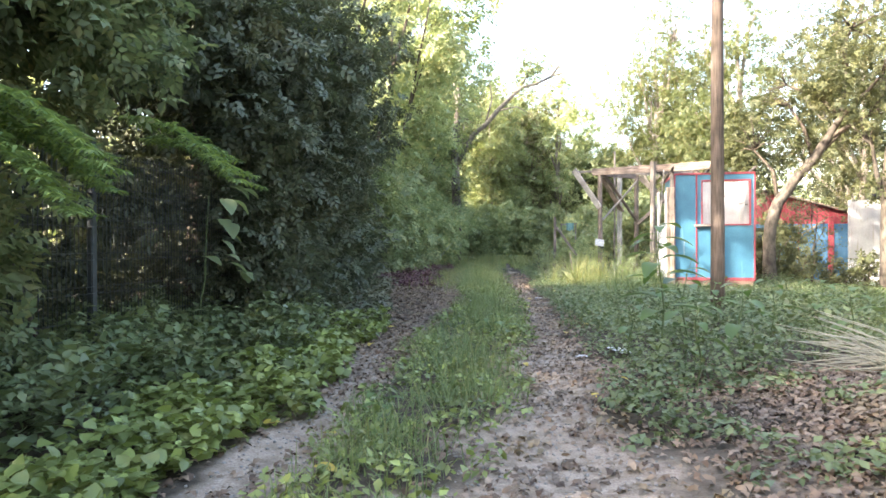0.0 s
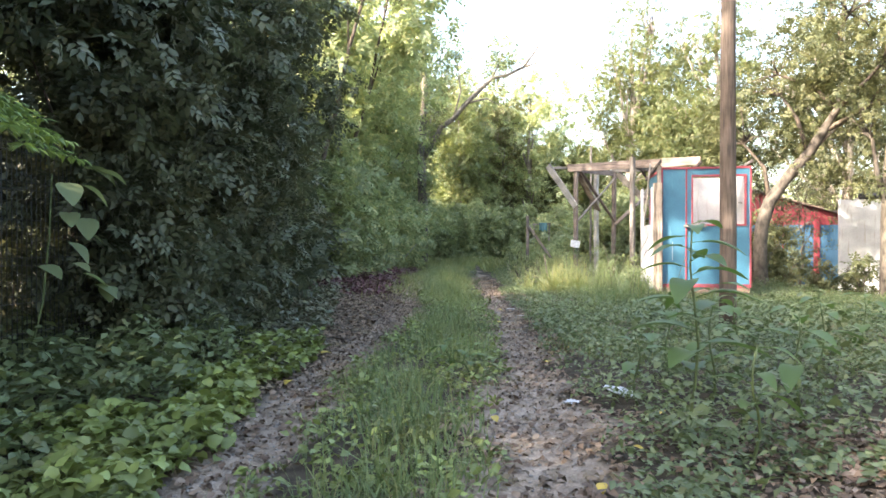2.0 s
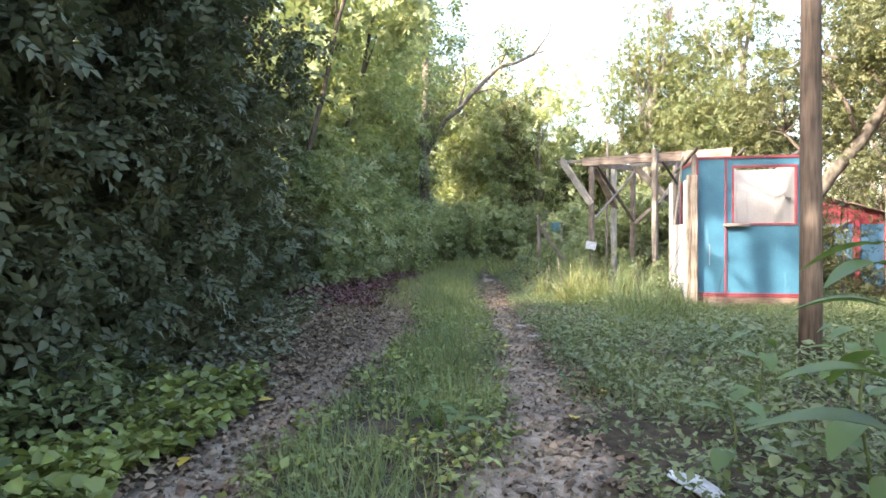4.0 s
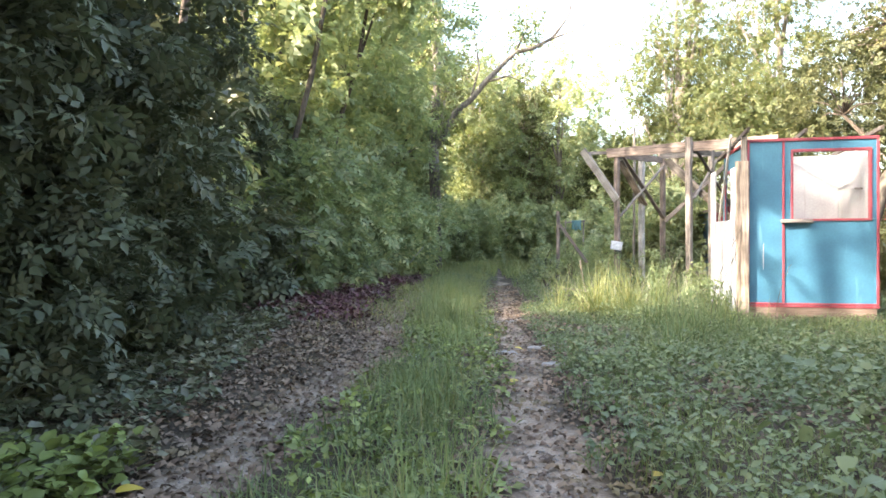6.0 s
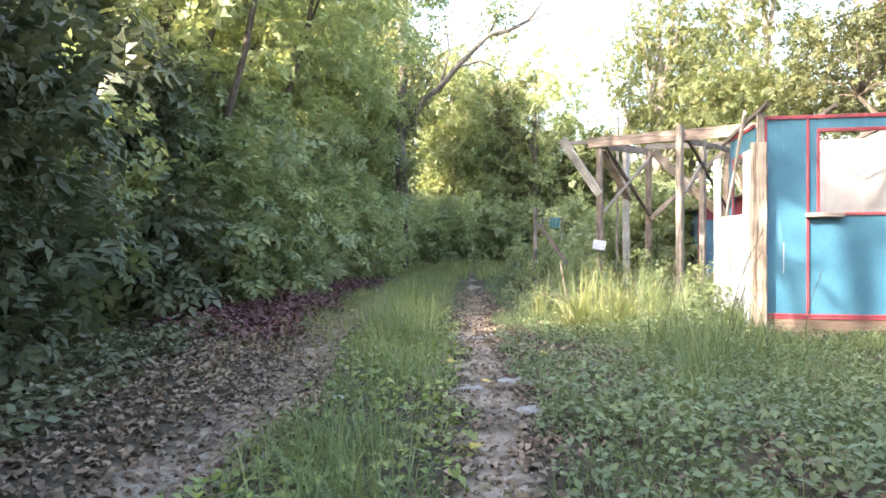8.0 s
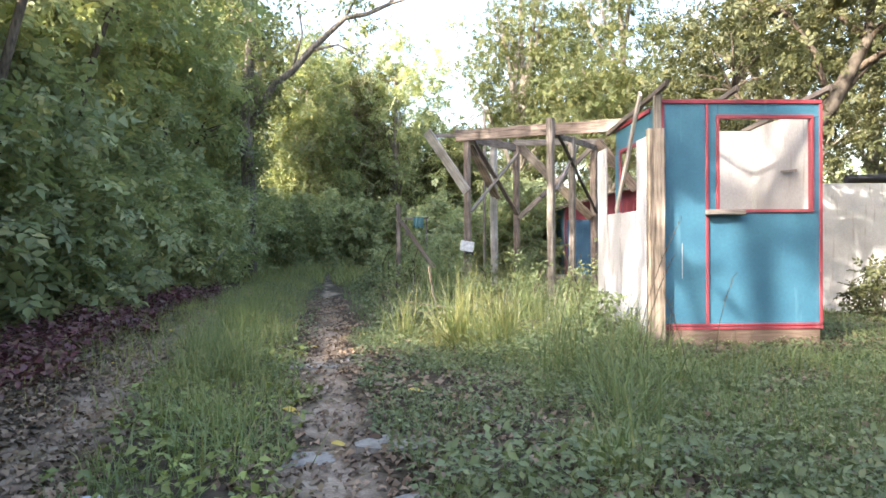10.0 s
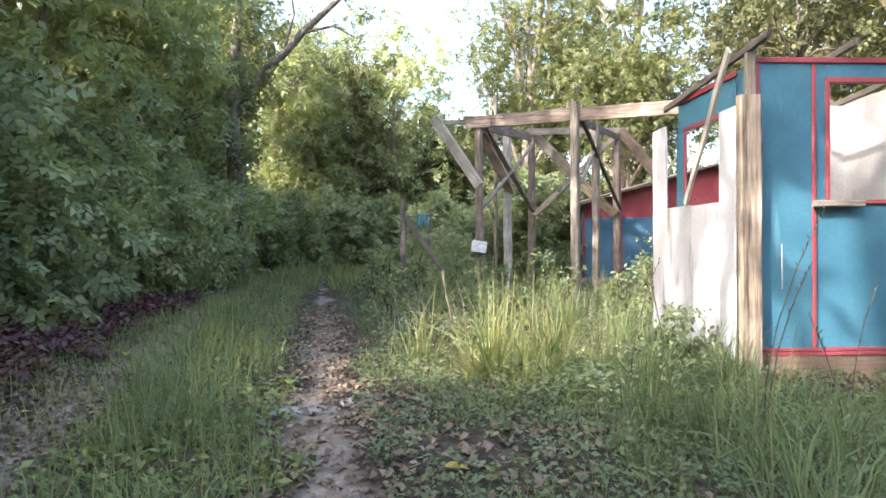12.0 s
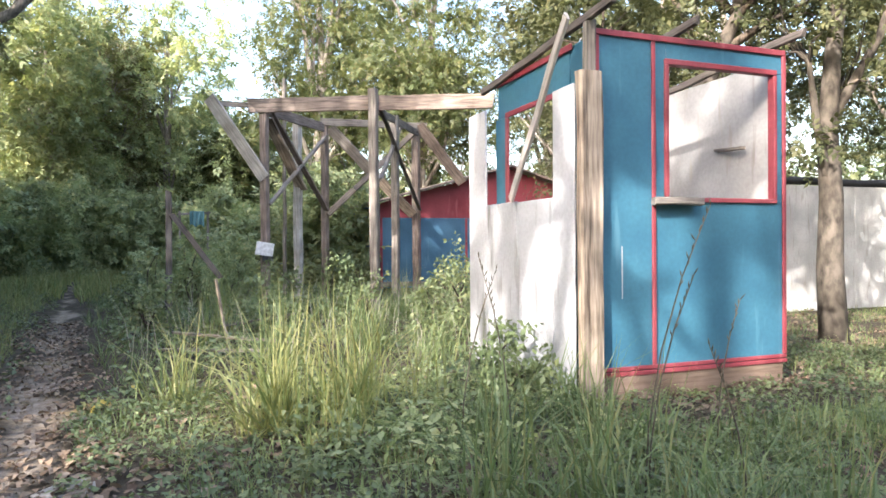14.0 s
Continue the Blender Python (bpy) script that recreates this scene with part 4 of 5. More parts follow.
def build_cover():
    x, y = scatter(36000, -5.2, -1.8, .5, 9.5, lambda x, y: (x < ivy_edge(y) + .3 * wave(x, y, 2) + .05))
    near = x > ivy_edge(y) - .75 + .6 * wave(x, y, 1.7)
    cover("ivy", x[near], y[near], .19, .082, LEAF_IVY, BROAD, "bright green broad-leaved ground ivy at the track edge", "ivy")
    cover("undergrowth", x[~near], y[~near], .46, .095, LEAF_WEED, RHOMB, "dark green leafy undergrowth below the fence", "undergrowth")
    # ivy further along, under the shrubs, in a darker leaf tone
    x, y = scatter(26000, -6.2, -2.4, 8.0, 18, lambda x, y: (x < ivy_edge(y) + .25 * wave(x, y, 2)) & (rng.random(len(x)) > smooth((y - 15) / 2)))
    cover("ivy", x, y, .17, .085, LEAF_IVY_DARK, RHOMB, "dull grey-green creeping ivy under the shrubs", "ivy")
    x, y = scatter(26000, -7.0, -3.2, 14.6, 25, lambda x, y: (x < np.where(y < 19, left_rut(y) - left_half(y) - .05, ivy_edge(y) + .4) + .25 * wave(x, y, 2)) & (x > ivy_edge(y) - 1.0) & (rng.random(len(x)) < smooth((y - 14.6) / 1.6)))
    cover("purple_plant", x, y, .22, .085, LEAF_PURPLE, RHOMB, "dark purple creeping plants under the hedge", "ground cover")

    # weeds on the right of the track
    def weedy(x, y):
        return (x > right_rut(y) + right_half(y) + .08 + .25 * wave(x, y, 2)) & ~((x > .9 + .35 * wave(x, y, 3)) & (y < 6.2)) & ~((x > 1.8) & (x < 3.6) & (y < 7.3))
    x, y = scatter(72000, -.5, 8, 4.4, 13.5, lambda x, y: weedy(x, y) & (rng.random(len(x)) < 1 - .6 * smooth((x - 3.5) / 4)) & (rng.random(len(x)) < .75 + .6 * wave(x, y, 2.9)))
    cover("weeds", x, y, .31, .056, LEAF_WEED, RHOMB, "low leafy green weeds beside the track", "weeds")
    x, y = scatter(5000, .6, 7, 5.5, 12.5, lambda x, y: weedy(x, y) & (wave(x, y, 1.5) > 0))
    cover("weeds", x, y, .44, .082, LEAF_WEED, BROAD, "taller broad-leaved weeds beside the track", "weeds")
    x, y = scatter(56000, -1.6, 7, 12.5, 19.5, lambda x, y: (x > right_rut(y) + right_half(y) * .9) & (wave(x, y, 1.8) + .7 * wave(x + 2, y, 4.7) > -.55))
    cover("weeds", x, y, .11, .043, LEAF_WEED, RHOMB, "low weeds in the clearing by the booth", "weeds")
    x, y = scatter(14000, -.8, 6, 9.0, 13.5, lambda x, y: weedy(x, y) & (wave(x, y, 1.4) > -.1))
    blades("grass", x, y, .24, .0035, GRASS, "thin grass among the weeds", .8)
    x, y = scatter(4500, .2, 2.2, 3.6, 6.8, lambda x, y: wave(x, y, 2.6) > .2)
    cover("weeds", x, y, .10, .07, LEAF_WEED, RHOMB, "sparse weeds on the bare earth", "weeds")

    # sunlight on these weeds is put into their pale leaf tone
    x, y = scatter(3000, -.2, 2.0, 16.7, 18.9, lambda x, y: (wave(x, y, 2.4) > -.2))
    cover("weeds", x, y, .2, .07, LEAF_LIT_TONE, RHOMB, "leafy weeds between the grass tussocks with sunlight in their colour", "weeds")

    # strip between the ruts
    def strip(x, y, a=.85):
        e = .14 * wave(x, y, 3.2)
        return (x > left_rut(y) + left_half(y) * a + e) & (x < right_rut(y) - right_half(y) * a + e)
    x, y = scatter(52000, -3.6, .3, 1.5, 17, lambda x, y: strip(x, y) & (rng.random(len(x)) < .45 + 1.1 * wave(x, y, 1.9) + .4 * wave(x, y, 5.3)))
    blades("grass", x, y, .24, .0036, GRASS, "soft green grass strip between the wheel ruts", .8)
    x, y = scatter(24000, -3.6, .3, 1.8, 18, lambda x, y: strip(x, y, .6) & (wave(x, y, 2.2) + .5 * wave(x, y, 5) > -.35))
    cover("weeds", x, y, .12, .068, LEAF_IVY, RHOMB, "small leafy weeds in the grass strip", "weeds")
    # paler grass here, over the rut and far off: light put into colour
    x, y = scatter(44000, -5.5, -1, 14.5, 42, lambda x, y: strip(x, y, 1.0) & (x < right_rut(y) - right_half(y) - .2) & (rng.random(len(x)) < .6 + .6 * wave(x, y, 2.1)))
    blades("grass", x, y, .36, .0036, GRASS_LIT, "tall soft grass between the ruts further on", .85)
    x, y = scatter(16000, -5.5, -1, 16, 34, lambda x, y: strip(x, y, .8) & (wave(x, y, 1.9) > -.2))
    cover("weeds", x, y, .16, .06, LEAF_WEED, RHOMB, "leafy weeds in the far grass strip", "weeds")

    x, y = scatter(34000, -6, -2, 14.0, 36, lambda x, y: (x < left_rut(y) + left_half(y)) & (x > ivy_edge(y) + .25) & (rng.random(len(x)) < smooth((y - 14) / 5) * (.7 + .5 * wave(x, y, 2.3))))
    blades("grass", x, y, .27, .0038, GRASS_LIT, "soft grass growing over the wheel rut", .85)

    # right verge
    x, y = scatter(33000, .3, 7, 13.2, 17.6, lambda x, y: (x > right_rut(y) + .8) & (wave(x, y, 1.6) + .5 * wave(x, y, 4.1) > -.35) & ~((x > 2.3) & (y > 16.9)))
    blades("grass", x, y, .2, .0032, GRASS, "fine shaded grass before the booth", 1.0)
    x, y = scatter(30000, -1.6, 8, 12.5, 19, lambda x, y: (x > right_rut(y) + right_half(y) * 1.1) & (wave(x, y, 1.3) > -.1) & ~((x > 2.3) & (y > 16.9)))
    blades("grass", x, y, .19, .0035, GRASS, "short rough grass before the booth", .8)
    x, y = scatter(32000, -4, 6, 19.3, 34, lambda x, y: (x > right_rut(y) + right_half(y) * 1.4 + .1) & (wave(x, y, 2.4) + .6 * wave(x, y, 6) > -.05))
    blades("grass", x, y, .32, .0042, GRASS, "rough grass around the timber frame", .95)
    x, y = scatter(900, -3, 5, 19.6, 30, lambda x, y: (x > right_rut(y) + .8) & ~((x > 1.9) & (y < 20)))
    blades("dry_grass", x, y, .75, .0032, GRASS_DRY, "thin dry grass stalks in the rough grass", .45)
    x, y = scatter(26000, -2.5, 6, 18.6, 33, lambda x, y: (x > right_rut(y) + .6) & (wave(x + 1, y, 1.7) + .5 * wave(x, y, 5) > 0))
    cover("weeds", x, y, .26, .07, LEAF_WEED, RHOMB, "knee-high weeds under the timber frame", "weeds")
    x, y = scatter(20000, 4.3, 15, 16, 29, lambda x, y: wave(x, y, 1.4) + .6 * wave(x, y, 4.3) > -.15)
    blades("grass", x, y, .2, .0045, GRASS, "shaded grass before the shed", .6)
    x, y = scatter(26000, -9, 4, 30, 48, lambda x, y: in_ruts(x, y) > .8)
    blades("grass", x, y, .5, .011, GRASS_LIT, "far rough grass along the track", .5)


build_cover()

for i, (x, y, h) in enumerate([(2.0, 20.9, .7), (.2, 22.3, .7), (1.4, 22.4, 1.0), (2.8, 22.0, 1.0), (3.6, 24.2, 1.1), (.9, 24.8, .9), (-1.2, 23.4, .8),
                               (4.2, 26.0, 1.2), (2.2, 28.2, 1.3), (.0, 27.6, 1.1), (-1.6, 26.2, .9), (3.0, 29.0, 1.2), (5.2, 23.2, .9), (1.75, 18.2, .7), (-.3, 30.5, 1.4), (-1.8, 30.0, 1.1)]):
    shrub("weed_clump", (x, y, zat(x, y)), .34, .34, h, 700 + i, LEAF_WEED if i % 3 else LEAF_MID, n=34, per=26, leaf_size=.07, puff=.14, label="leafy weed clump in the rough grass", group="weed clumps", category="weed")


def tussock(x, y, h, n, mat, seed, label):
    r = np.random.default_rng(seed)
    px, py = r.normal(x, .11, n), r.normal(y, .11, n)
    ob = blades("grass_tussock", px, py, h, .0052, mat, label, .8, "grass tussock")
    return tagged(ob, group="grass tussocks")


# m = 1 takes the paler grass, putting sunlight into the tussock's colour
for i, (x, y, h, n, m) in enumerate([(-.15, 17.9, 1.0, 220, 1), (.42, 18.0, 1.0, 200, 1), (1.0, 18.1, .65, 70, 1), (-.75, 18.9, .8, 80, 1), (.15, 17.4, .6, 60, 1), (0.7, 16.2, 0.8, 80, 0), (0.8, 14.6, 0.72, 110, 0), (1.5, 15.6, 0.60, 70, 0), (0.5, 13.6, 0.5, 90, 0), (1.0, 15.3, 0.7, 70, 0), (1.9, 15.4, 0.50, 70, 0), (1.1, 17.2, .75, 60, 0), (1.5, 16.5, .7, 70, 0), (2.0, 16.8, .42, 70, 0),
                                     (1.0, 15.9, .7, 80, 0), (2.9, 16.5, .32, 60, 0), (1.75, 17.3, .7, 110, 0), (.2, 20.5, .9, 120, 0), (1.2, 20.8, .9, 120, 0), (-.4, 22.5, .9, 130, 0), (.4, 24, 1.0, 130, 0),
                                     (1.5, 24.5, 1.0, 140, 0), (2.6, 24, .9, 140, 0), (1.6, 19.6, .7, 110, 0), (-.2, 25.5, 1.1, 160, 0), (-.9, 28, 1.2, 180, 0), (.2, 29, 1.2, 180, 0), (-.4, 31.5, 1.4, 200, 0), (.3, 32.3, 1.5, 200, 0), (-1.2, 31, 1.2, 180, 0)]):
    tussock(x, y, h, n, GRASS_LIT if m else GRASS, 300 + i, "tall arching grass tussock with sunlight in its colour" if m else "tall thin green grass tussock")

for i, (x, y, h, n) in enumerate([(-2.45, 16.4, .5, 420), (-2.75, 17.3, .5, 420), (-2.9, 18.4, .55, 420), (-3.1, 19.8, .55, 380), (-1.5, 11.2, .4, 260), (-1.75, 12.0, .4, 260), (-1.2, 9.2, .36, 220), (-1.35, 7.2, .36, 220), (-1.0, 5.4, .34, 220),
                                  (-1.2, 4.2, .32, 220), (-3.4, 21.5, .6, 420), (-1.9, 14.2, .4, 240), (-1.05, 6.3, .34, 200), (-1.6, 10.2, .34, 200)]):
    r = np.random.default_rng(350 + i)
    ob = blades("grass_tuft", r.normal(x, .2, n), r.normal(y, .26, n), h, .0045, GRASS, "soft green grass tuft between the wheel ruts", .9, "grass tuft")
    tagged(ob, group="grass tufts")


def build_litter():
    def drop(n, x0, x1, y0, y1, keep, size, label):
        x, y = scatter(n, x0, x1, y0, y1, keep)
        z = height(x, y) + rng.uniform(.0, .02, len(x))
        a = rng.uniform(0, 2 * np.pi, len(x))
        tip = np.stack([np.cos(a), np.sin(a), rng.normal(0, .22, len(x))], 1)
        up = np.stack([rng.normal(0, .3, len(x)), rng.normal(0, .3, len(x)), np.ones(len(x))], 1)
        ob = link_mesh("leaf_litter", leaves("leaf_litter", CURL, np.stack([x, y, z], 1), tip, up, size * rng.uniform(.5, 1.4, len(x))), LITTER)
        tagged(ob, label, "leaf litter", kind="stuff")
    drop(30000, -3, 1, 2, 26, lambda x, y: (np.abs(x - right_rut(y)) < right_half(y) * 1.6) & (rng.random(len(x)) < .3 + .8 * np.clip((y - 4) / 4, 0, 1) - .3 * smooth((y - 13) / 5) + .4 * wave(x, y, 3)), .062, "dry brown leaves scattered in the wheel rut")
    drop(56000, -5.5, -1.4, 2, 26, lambda x, y: (x < left_rut(y) + left_half(y) * 1.2) & (x > ivy_edge(y) - .5) & (rng.random(len(x)) < .25 + .7 * np.clip((y - 4.5) / 4, 0, 1) - .7 * smooth((y - 15) / 5)), .064, "dry brown leaves covering the wheel rut")
    drop(30000, .7, 4.6, 1.5, 7.4, lambda x, y: rng.random(len(x)) < np.clip((x - .6) * .9, 0, 1) * smooth((4.6 + .4 * wave(x, y, 1.5) - x) / 1.2) * smooth((7.4 - y) / 1.0), .058, "thick brown leaf mulch heap beside the track")
    drop(9000, -1.6, 4.5, 11, 19.5, lambda x, y: (x > right_rut(y) + .3) & (wave(x, y, 1.8) < .2), .07, "dry leaves between the weeds")
    drop(11000, 4.3, 14, 16, 28, lambda x, y: wave(x, y, 1.3) < .35, .075, "brown fallen leaves below the trees by the white wall")
    drop(3500, -.6, 2, 2, 7, lambda x, y: rng.random(len(x)) < .35, .06, "few dry leaves on sandy earth")


build_litter()


# ---- tall weed beside the track ----
def broad_leaf(length, width, droop):
    """One large leaf blade with a folded midrib, along y from its stalk."""
    bm = bmesh.new()
    n = 6
    rows = []
    for i in range(n + 1):
        k = i / n
        w = width * math.sin(math.pi * min(1, k * .93 + .05)) ** .8 * (1 - .25 * k)
        z = -droop * k * k * length
        rows.append([bm.verts.new((-w, k * length, z + w * .25)), bm.verts.new((0, k * length, z)), bm.verts.new((w, k * length, z + w * .25))])
    for a, b in zip(rows, rows[1:]):
        for j in (0, 1):
            bm.faces.new((a[j], a[j + 1], b[j + 1], b[j])).smooth = True
    return bm


def tall_weed(x, y, h, seed, n=9, size=.26):
    r = random.Random(seed)
    ob = thing("tall_weed", (x, y, zat(x, y)), label="tall green weed with large pointed leaves", category="weed", group="tall weeds")
    pts = [Vector((.03 * math.sin(i * 1.3 + seed), .03 * math.cos(i + seed), h * i / 6 - .03)) for i in range(7)]
    part("stem", tube_bm(bmesh.new(), pts, [.012 - .0012 * i for i in range(7)], 6), STEM, ob)
    for k in range(n):
        z = h * (.35 + .65 * (k / (n - 1)) ** .7)
        a = k * 137.5 + r.uniform(-20, 20)
        s = size * (1.1 - .55 * k / n) * r.uniform(.8, 1.15)
        q = pts[min(6, int(6 * z / h + .5))]
        m = pose(q.x, q.y, z, r.uniform(-5, 25), 0, a)
        bm = broad_leaf(s, s * .28, r.uniform(.25, .6))
        tube_bm(bm, [(0, -.0, 0), (0, .02, 0)], [.004, .003], 4)
        bmesh.ops.translate(bm, verts=bm.verts[:], vec=(0, .06, 0))
        tube_bm(bm, [(0, 0, 0), (0, .07, .004)], [.003, .003], 4)
        bm.transform(m)
        part("leaf", bm, LEAF_BIG, ob)


for i, (x, y, h, n, s) in enumerate([(.68, 6.3, 1.42, 19, .33), (.95, 6.0, .75, 9, .25), (1.05, 7.5, .95, 8, .3), (1.5, 7.0, .8, 7, .28), (.9, 8.6, .75, 7, .26), (2.1, 8.2, .8, 7, .3), (2.8, 7.9, .75, 7, .3), (1.7, 9.4, .7, 7, .26),
                                     (3.6, 8.2, .85, 8, .32), (4.2, 9.2, .8, 7, .3), (3.1, 9.8, .7, 7, .28), (.5, 7.6, .6, 6, .24), (-1.2, 8.6, .3, 6, .16), (-1.35, 4.4, .28, 6, .15), (-.95, 8.2, .32, 7, .17)]):
    tall_weed(x, y, h, 400 + i, n, s)


# ---- feathery branches that hang over the fence ----
def frond_spray(at, way, length, seed, label):
    """A twig with paired leaflets along side stalks."""
    r = random.Random(seed)
    ob = thing("feathery_branch", at, label=label, category="branch", group="feathery branches")
    d = Vector(way).normalized()
    pts = [Vector((0, 0, 0)) + d * length * k - Vector((0, 0, .62 * length * k * k)) for k in (0, .25, .5, .75, 1)]
    part("twig", tube_bm(bmesh.new(), pts, [.01, .008, .007, .005, .003], 5), STEM, ob)
    side = d.cross(Vector((0, 0, 1))).normalized()
    base, tip = [], []
    for i in range(1, 15):
        k = i / 14
        p = Vector((0, 0, 0)) + d * length * k - Vector((0, 0, .62 * length * k * k))
        for sgn in (-1, 1):
            w = (side * sgn + d * .7 + Vector((0, 0, -.25 + r.uniform(-.1, .1)))).normalized()
            for j in range(1, 13):
                q = p + w * (.026 * j)
                for t in (-1, 1):
                    base.append(tuple(q))
                    tip.append(tuple(w * .5 + w.cross(Vector((0, 0, 1))) * t + Vector((r.uniform(-.25, .25), r.uniform(-.25, .25), r.uniform(-.7, .1)))))
    base, tip = np.array(base), np.array(tip)
    up = np.array([0, 0, 1.0]) + rng.normal(size=base.shape) * .15
    link_mesh("feathery_leaf", leaves("feathery_leaf", RHOMB, base, tip, up, np.full(len(base), .075), np.full(len(base), .04)), FROND, ob)


FROND = leaf_mat("frond", [(0.153, 0.221, 0.090), (0.187, 0.264, 0.105), (0.272, 0.340, 0.090), (0.153, 0.230, 0.105)], through_light=.35)
for at, way, l, s in [((-3.8, 4.9, 2.3), (1.0, .15, .12), 1.0, 1), ((-3.8, 3.2, 2.3), (1, .5, .05), .9, 3), ((-3.9, 3.0, 2.15), (.8, .6, .0), .8, 4), ((-3.85, 3.3, 2.2), (.7, .9, .1), .8, 6), ((-3.8, 3.5, 2.05), (.9, .8, .1), .7, 7), ((-3.9, 5.3, 2.2), (.9, .5, .25), .7, 8), ((-3.8, 3.1, 2.0), (.8, .4, .0), .8, 5)]:
    frond_spray(at, way, l, s, "bright feathery branch with fine paired leaflets")


# vines with large leaves on the fence
def fence_vine():
    ob = thing("fence_vine", (-4.1, 6.55, .35), label="vine with large heart-shaped leaves on the fence", category="vine")
    part("stem", tube_bm(bmesh.new(), [(0, 0, 0), (.05, .1, .5), (-.02, .25, 1.0), (.05, .2, 1.5)], [.01, .009, .008, .005], 5), STEM, ob)
    r = random.Random(3)
    for k in range(14):
        s = r.uniform(.16, .24)
        bm = broad_leaf(s, s * .46, .4)
        bm.transform(pose(r.uniform(.1, .4), r.uniform(-.15, .55), r.uniform(.55, 1.6), r.uniform(-40, 0), 0, r.uniform(-140, -40)))
        part("leaf", bm, LEAF_MID, ob)


fence_vine()


# ---- heap of dry stalks ----
def stalk_heap():
    r = random.Random(12)
    ob = thing("dry_stalk_heap", (2.05, 6.3, zat(2.05, 6.3) - .08), label="heap of dry pale plant stalks beside the mulch", category="stalk heap")
    for k in range(70):
        a, lift = r.uniform(-35, 35), radians(r.uniform(2, 30))
        l = r.uniform(.55, 1.25)
        s = Vector((.75 + r.uniform(-.1, .3), r.uniform(-.25, .25), r.uniform(.02, .14)))
        e = s + Vector((-math.cos(radians(a)) * math.cos(lift), math.sin(radians(a)), math.sin(lift))) * l
        m = (s + e) / 2 + Vector((0, 0, r.uniform(.03, .12)))
        part("stalk", tube_bm(bmesh.new(), [s, m, e], [.008, .006, .002], 5), GRASS_DRY, ob)


stalk_heap()


# ---- loose things on the ground ----
def rag(name, x, y, w, l, rz, mat, label, category, seed):
    r = random.Random(seed)
    bm = bmesh.new()
    bmesh.ops.create_grid(bm, x_segments=7, y_segments=7, size=.5)
    for v in bm.verts:
        k = 1 + r.uniform(-.12, .12)
        v.co = Vector((v.co.x * w * k, v.co.y * l * k, .022 + r.uniform(0, .016)))
    ret = bmesh.ops.extrude_face_region(bm, geom=bm.faces[:])
    bmesh.ops.translate(bm, verts=[v for v in ret["geom"] if isinstance(v, bmesh.types.BMVert)], vec=(0, 0, .006))
    bmesh.ops.recalc_face_normals(bm, faces=bm.faces[:])
    me = bpy.data.meshes.new(name)
    bm.to_mesh(me)
    bm.free()
    ob = link_mesh(name, me, mat)
    ob.matrix_basis = pose(x, y, zat(x, y) - .01, 0, 0, rz)
    tagged(ob, label, category)


rag("crumpled_bag", .40, 7.95, .16, .40, 20, PAPER, "crumpled dirty white plastic bag beside the rut", "litter", 1)
rag("paper_scrap", -.02, 7.6, .13, .1, 50, PAPER, "torn pale paper scrap on the earth", "litter", 2)
rag("paper_scrap", -2.2, 13.35, .1, .09, 10, PAPER, "small white paper scrap in the grass", "litter", 3)


def slab_stone(x, y, w, l, rz, seed):
    r = random.Random(seed)
    bm = bmesh.new()
    n = 11
    ring = [(math.cos(2 * math.pi * i / n) * w * r.uniform(.75, 1.1), math.sin(2 * math.pi * i / n) * l * r.uniform(.75, 1.1)) for i in range(n)]
    lo = [bm.verts.new((a, b, -.05)) for a, b in ring]
    mi = [bm.verts.new((a, b, .008)) for a, b in ring]
    hi = [bm.verts.new((a * .9, b * .9, .018 + r.uniform(-.004, .004))) for a, b in ring]
    for p, q in ((lo, mi), (mi, hi)):
        for i in range(n):
            bm.faces.new((p[i], p[(i + 1) % n], q[(i + 1) % n], q[i]))
    bm.faces.new(hi)
    me = bpy.data.meshes.new("flat_stone")
    bm.to_mesh(me)
    bm.free()
    ob = link_mesh("flat_stone", me, CONCRETE)
    ob.matrix_basis = pose(x, y, zat(x, y), 0, 0, rz)
    tagged(ob, "flat grey stone slab sunk in the track", "stone", "flat stones")


for i, (x, y, w, l, a) in enumerate([(-1.75, 17.0, .34, .2, 10), (-1.25, 17.25, .22, .16, 40), (-.75, 14.2, .3, .16, 5), (-1.3, 14.05, .25, .15, 20), (-.6, 13.3, .22, .13, 30)]):
    slab_stone(x, y, w, l, a, 500 + i)


# yellow leaves, a few among the brown
def yellow_leaf(x, y, s, rz, tilt):
    bm = broad_leaf(s, s * .36, .25)
    bm.transform(pose(0, 0, .03, tilt, 6, rz))
    me = bpy.data.meshes.new("fallen_leaf")
    bm.to_mesh(me)
    bm.free()
    ob = link_mesh("fallen_leaf", me, YELLOW_LEAF)
    ob.location = (x, y, zat(x, y) + .01)
    tagged(ob, "yellow fallen leaf lying on the track", "leaf", "yellow fallen leaves")


yr = random.Random(77)
for k in range(26):
    y = yr.uniform(3.2, 20)
    c = yr.choice((float(right_rut(y)), float(left_rut(y)), float(right_rut(y)) + .6))
    yellow_leaf(c + yr.uniform(-.4, .4), y, yr.uniform(.08, .15), yr.uniform(0, 360), yr.uniform(-8, 12))


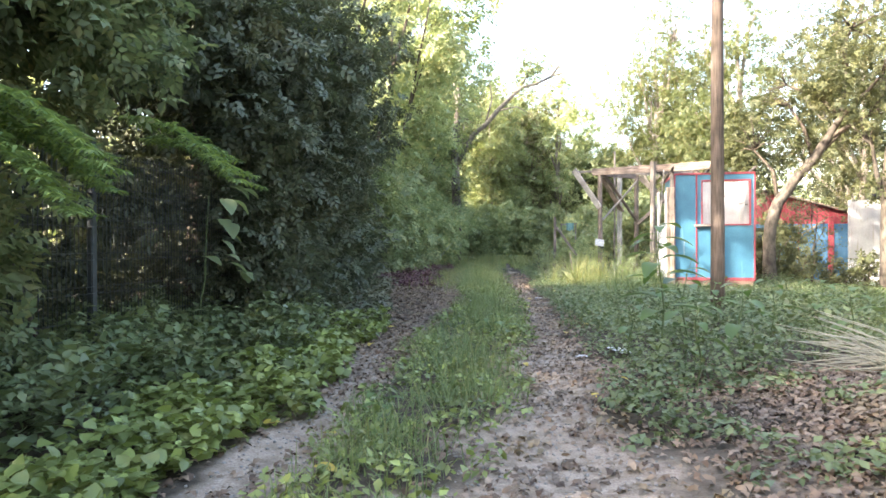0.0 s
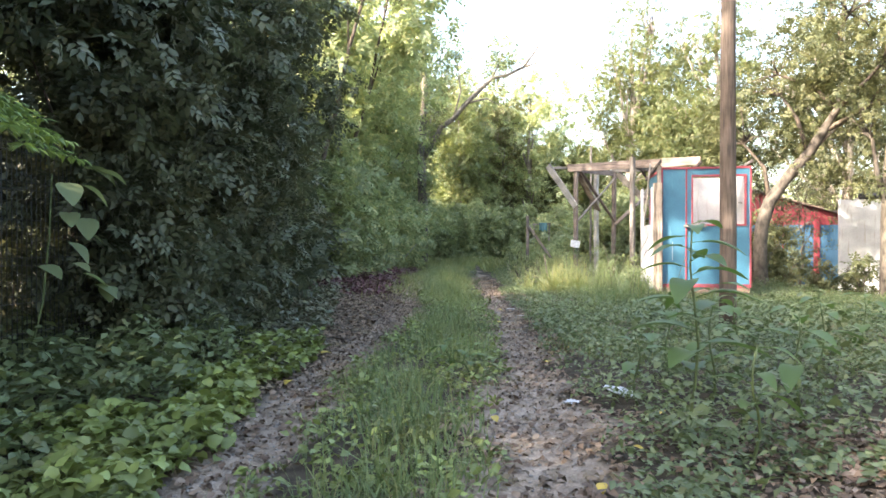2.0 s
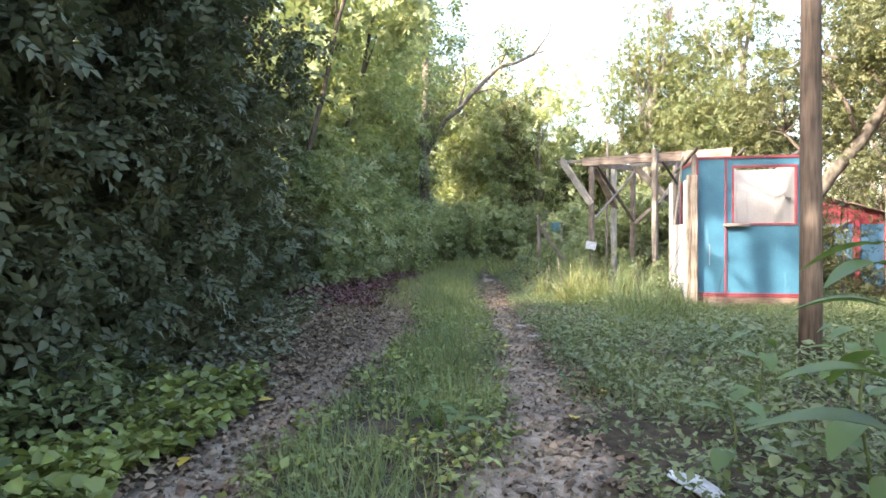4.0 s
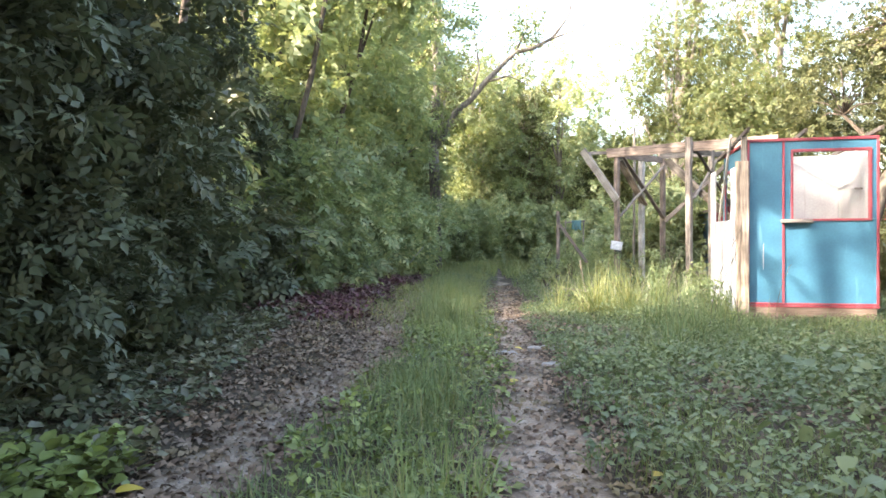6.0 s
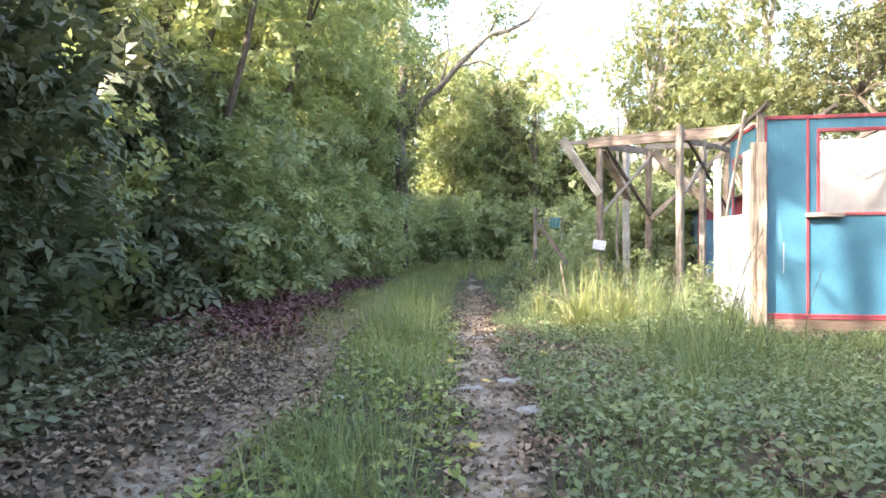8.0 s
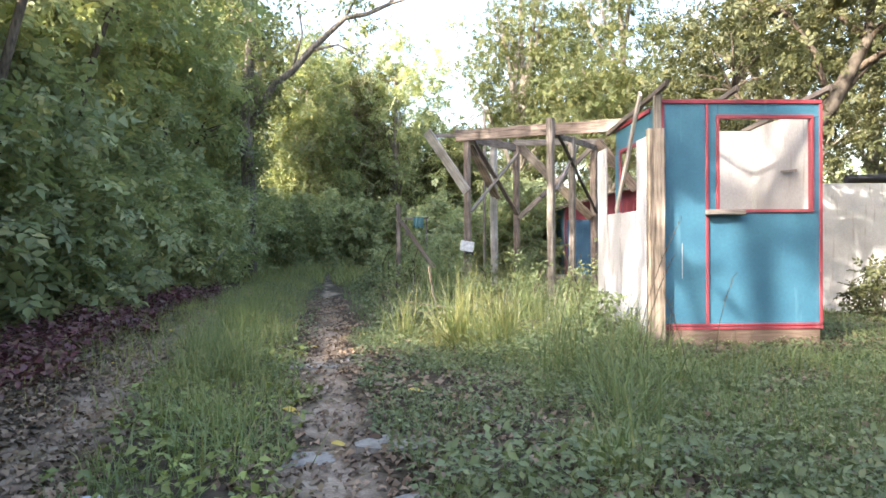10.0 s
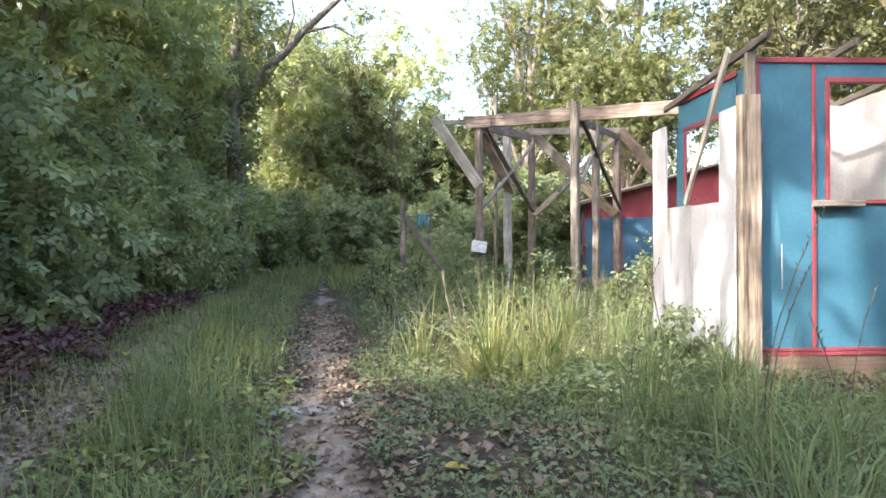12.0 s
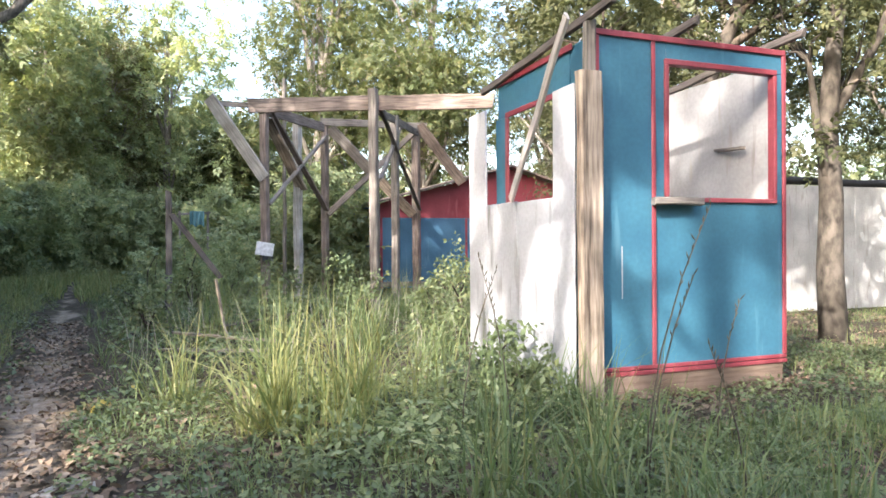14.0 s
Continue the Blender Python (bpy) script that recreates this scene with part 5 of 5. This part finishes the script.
# ---- debris left of the timber frame ----
def build_debris():
    ob = thing("leaning_post_frame", (-1.04, 25.0, zat(-1.04, 25.0)), label="old dark post with a leaning brace in the grass", category="post")
    part("post", plank_bm((0, 0, -.2), (.02, 0, 2.12), .10, .08), WOOD_DARK, ob)
    part("brace", plank_bm((.06, -.06, 1.75), (.8, -.06, .7), .09, .04), WOOD_DARK, ob)
    for i, (a, b, w, m) in enumerate([((-.9, 22.0, .35), (.5, 21.2, .26), .07, WOOD_PALE), ((-.3, 21.3, .25), (-.42, 21.5, 1.0), .03, WOOD_PALE), ((-1.0, 21.4, .24), (.1, 20.6, .28), .06, WOOD_GREY),
                                      ((-.6, 22.6, .3), (.6, 22.2, .5), .06, WOOD_GREY)]):
        q = thing("loose_plank", (0, 0, 0), label="loose weathered plank lying in the grass", category="plank", group="loose planks")
        part("board", plank_bm(a, b, w, .03, (0, 0, 1)), m, q)


build_debris()


# ---- teal cloth hung over a rail beyond the timber frame ----
def build_tarp():
    gz = zat(-.8, 30.0)
    ob = thing("hung_tarp", (-.85, 30.0, gz), label="faded teal tarp hung over a rail among weeds", category="tarp")
    for x in (-.1, .52):
        part("post", plank_bm((x, 0, -.2), (x, .02, 2.05), .05, .05), WOOD_GREY, ob)
    part("rail", plank_bm((-.16, -.01, 1.98), (.58, -.01, 2.02), .05, .04), WOOD_GREY, ob)
    bm = bmesh.new()
    cols, rows = 22, 14
    grid = [[bm.verts.new((.12 + .32 * i / cols, -.06 - .05 * math.sin(i * .9 + j * .12) * (.3 + j / rows) - .02 * math.sin(i * 2.3), 2.05 - j * .024 + .03 * math.sin(i * .5) * j / rows))
             for i in range(cols + 1)] for j in range(rows + 1)]
    for j in range(rows):
        for i in range(cols):
            bm.faces.new((grid[j][i], grid[j][i + 1], grid[j + 1][i + 1], grid[j + 1][i])).smooth = True
    ret = bmesh.ops.extrude_face_region(bm, geom=bm.faces[:])
    bmesh.ops.translate(bm, verts=[v for v in ret["geom"] if isinstance(v, bmesh.types.BMVert)], vec=(0, .006, 0))
    bmesh.ops.recalc_face_normals(bm, faces=bm.faces[:])
    part("cloth", bm, TEAL, ob, "faded teal cloth in loose folds")


build_tarp()
for i, (x, y, h) in enumerate([(-.9, 28.6, 1.5), (-.2, 29.0, 1.6), (-1.5, 29.0, 1.2), (.3, 29.8, 1.7), (-.6, 27.4, 1.2)]):
    shrub("weed_clump", (x, y, zat(x, y)), .42, .42, h, 740 + i, LEAF_LIT_TONE, n=44, per=6, leaf_size=.2, puff=.15, shape=SPRAY, label="tall grey-green weed clump beside the track", group="weed clumps", category="weed")


def bare_stick(a, b, w):
    ob = thing("dead_stick", a, label="pale dead stick leaning out of the hedge", category="stick")
    d = Vector(b) - Vector(a)
    part("stem", tube_bm(bmesh.new(), [(0, 0, 0), d * .5 + Vector((0, 0, .03)), d], [w, w * .8, w * .4], 6), WOOD_WHITE, ob)


bare_stick((-5.67, 26, .6), (-5.03, 26, 1.36), .022)


# ---- small stones in the sandy ruts ----
def build_pebbles():
    x, y = scatter(9000, -2.6, .9, 2.2, 12, lambda x, y: (in_ruts(x, y) < 1.1) & (rng.random(len(x)) < .75))
    k = rng.uniform(.004, .016, len(x))
    c = np.stack([x, y, height(x, y) + k * .3], 1)
    corner = np.array([(1, 0, 0), (0, 1, 0), (-1, 0, 0), (0, -1, 0), (0, 0, .7), (0, 0, -.7)], float)
    v = c[:, None] + corner[None] * (k[:, None, None] * rng.uniform(.6, 1.3, (len(x), 6, 1)))
    f = np.array([(0, 1, 4), (1, 2, 4), (2, 3, 4), (3, 0, 4), (1, 0, 5), (2, 1, 5), (3, 2, 5), (0, 3, 5)])[None] + (np.arange(len(x)) * 6)[:, None, None]
    tagged(link_mesh("pebbles", raw_mesh("pebbles", v.reshape(-1, 3), f.reshape(-1, 3)), CONCRETE), "small grey stones lying in the sandy ruts", "stones", kind="stuff")


build_pebbles()


# ---- single tall stalks with seed heads before the booth ----
def seed_stalk(x, y, h, dx, seed):
    r = random.Random(seed)
    ob = thing("seed_stalk", (x, y, zat(x, y)), label="tall dark grass stalk with a thin seed head", category="grass stalk", group="seed stalks")
    pts = [(dx * k * k, .02 * k, h * k - .03) for k in (0, .25, .5, .75, 1)]
    part("stem", tube_bm(bmesh.new(), pts, [.006, .005, .0045, .004, .002], 5), SEED, ob)
    for k in range(10):
        t = .72 + .28 * k / 9
        p = Vector((dx * t * t, .02 * t, h * t - .03))
        e = p + Vector((r.uniform(-.02, .03), r.uniform(-.02, .02), .035))
        part("seed", tube_bm(bmesh.new(), [p, p.lerp(e, .5), e], [.002, .004, .001], 4), SEED, ob)


SEED = plain("dry_seed_stalk", (.10, .085, .06), .8)
for i, (x, y, h, dx) in enumerate([(1.36, 16.0, 1.45, .42), (1.42, 16.05, 1.1, .3), (1.1, 16.9, 1.2, -.2), (2.35, 16.6, .9, .2), (.9, 17.2, 1.1, .25), (1.7, 15.7, .8, -.2)]):
    seed_stalk(x, y, h, dx, 600 + i)
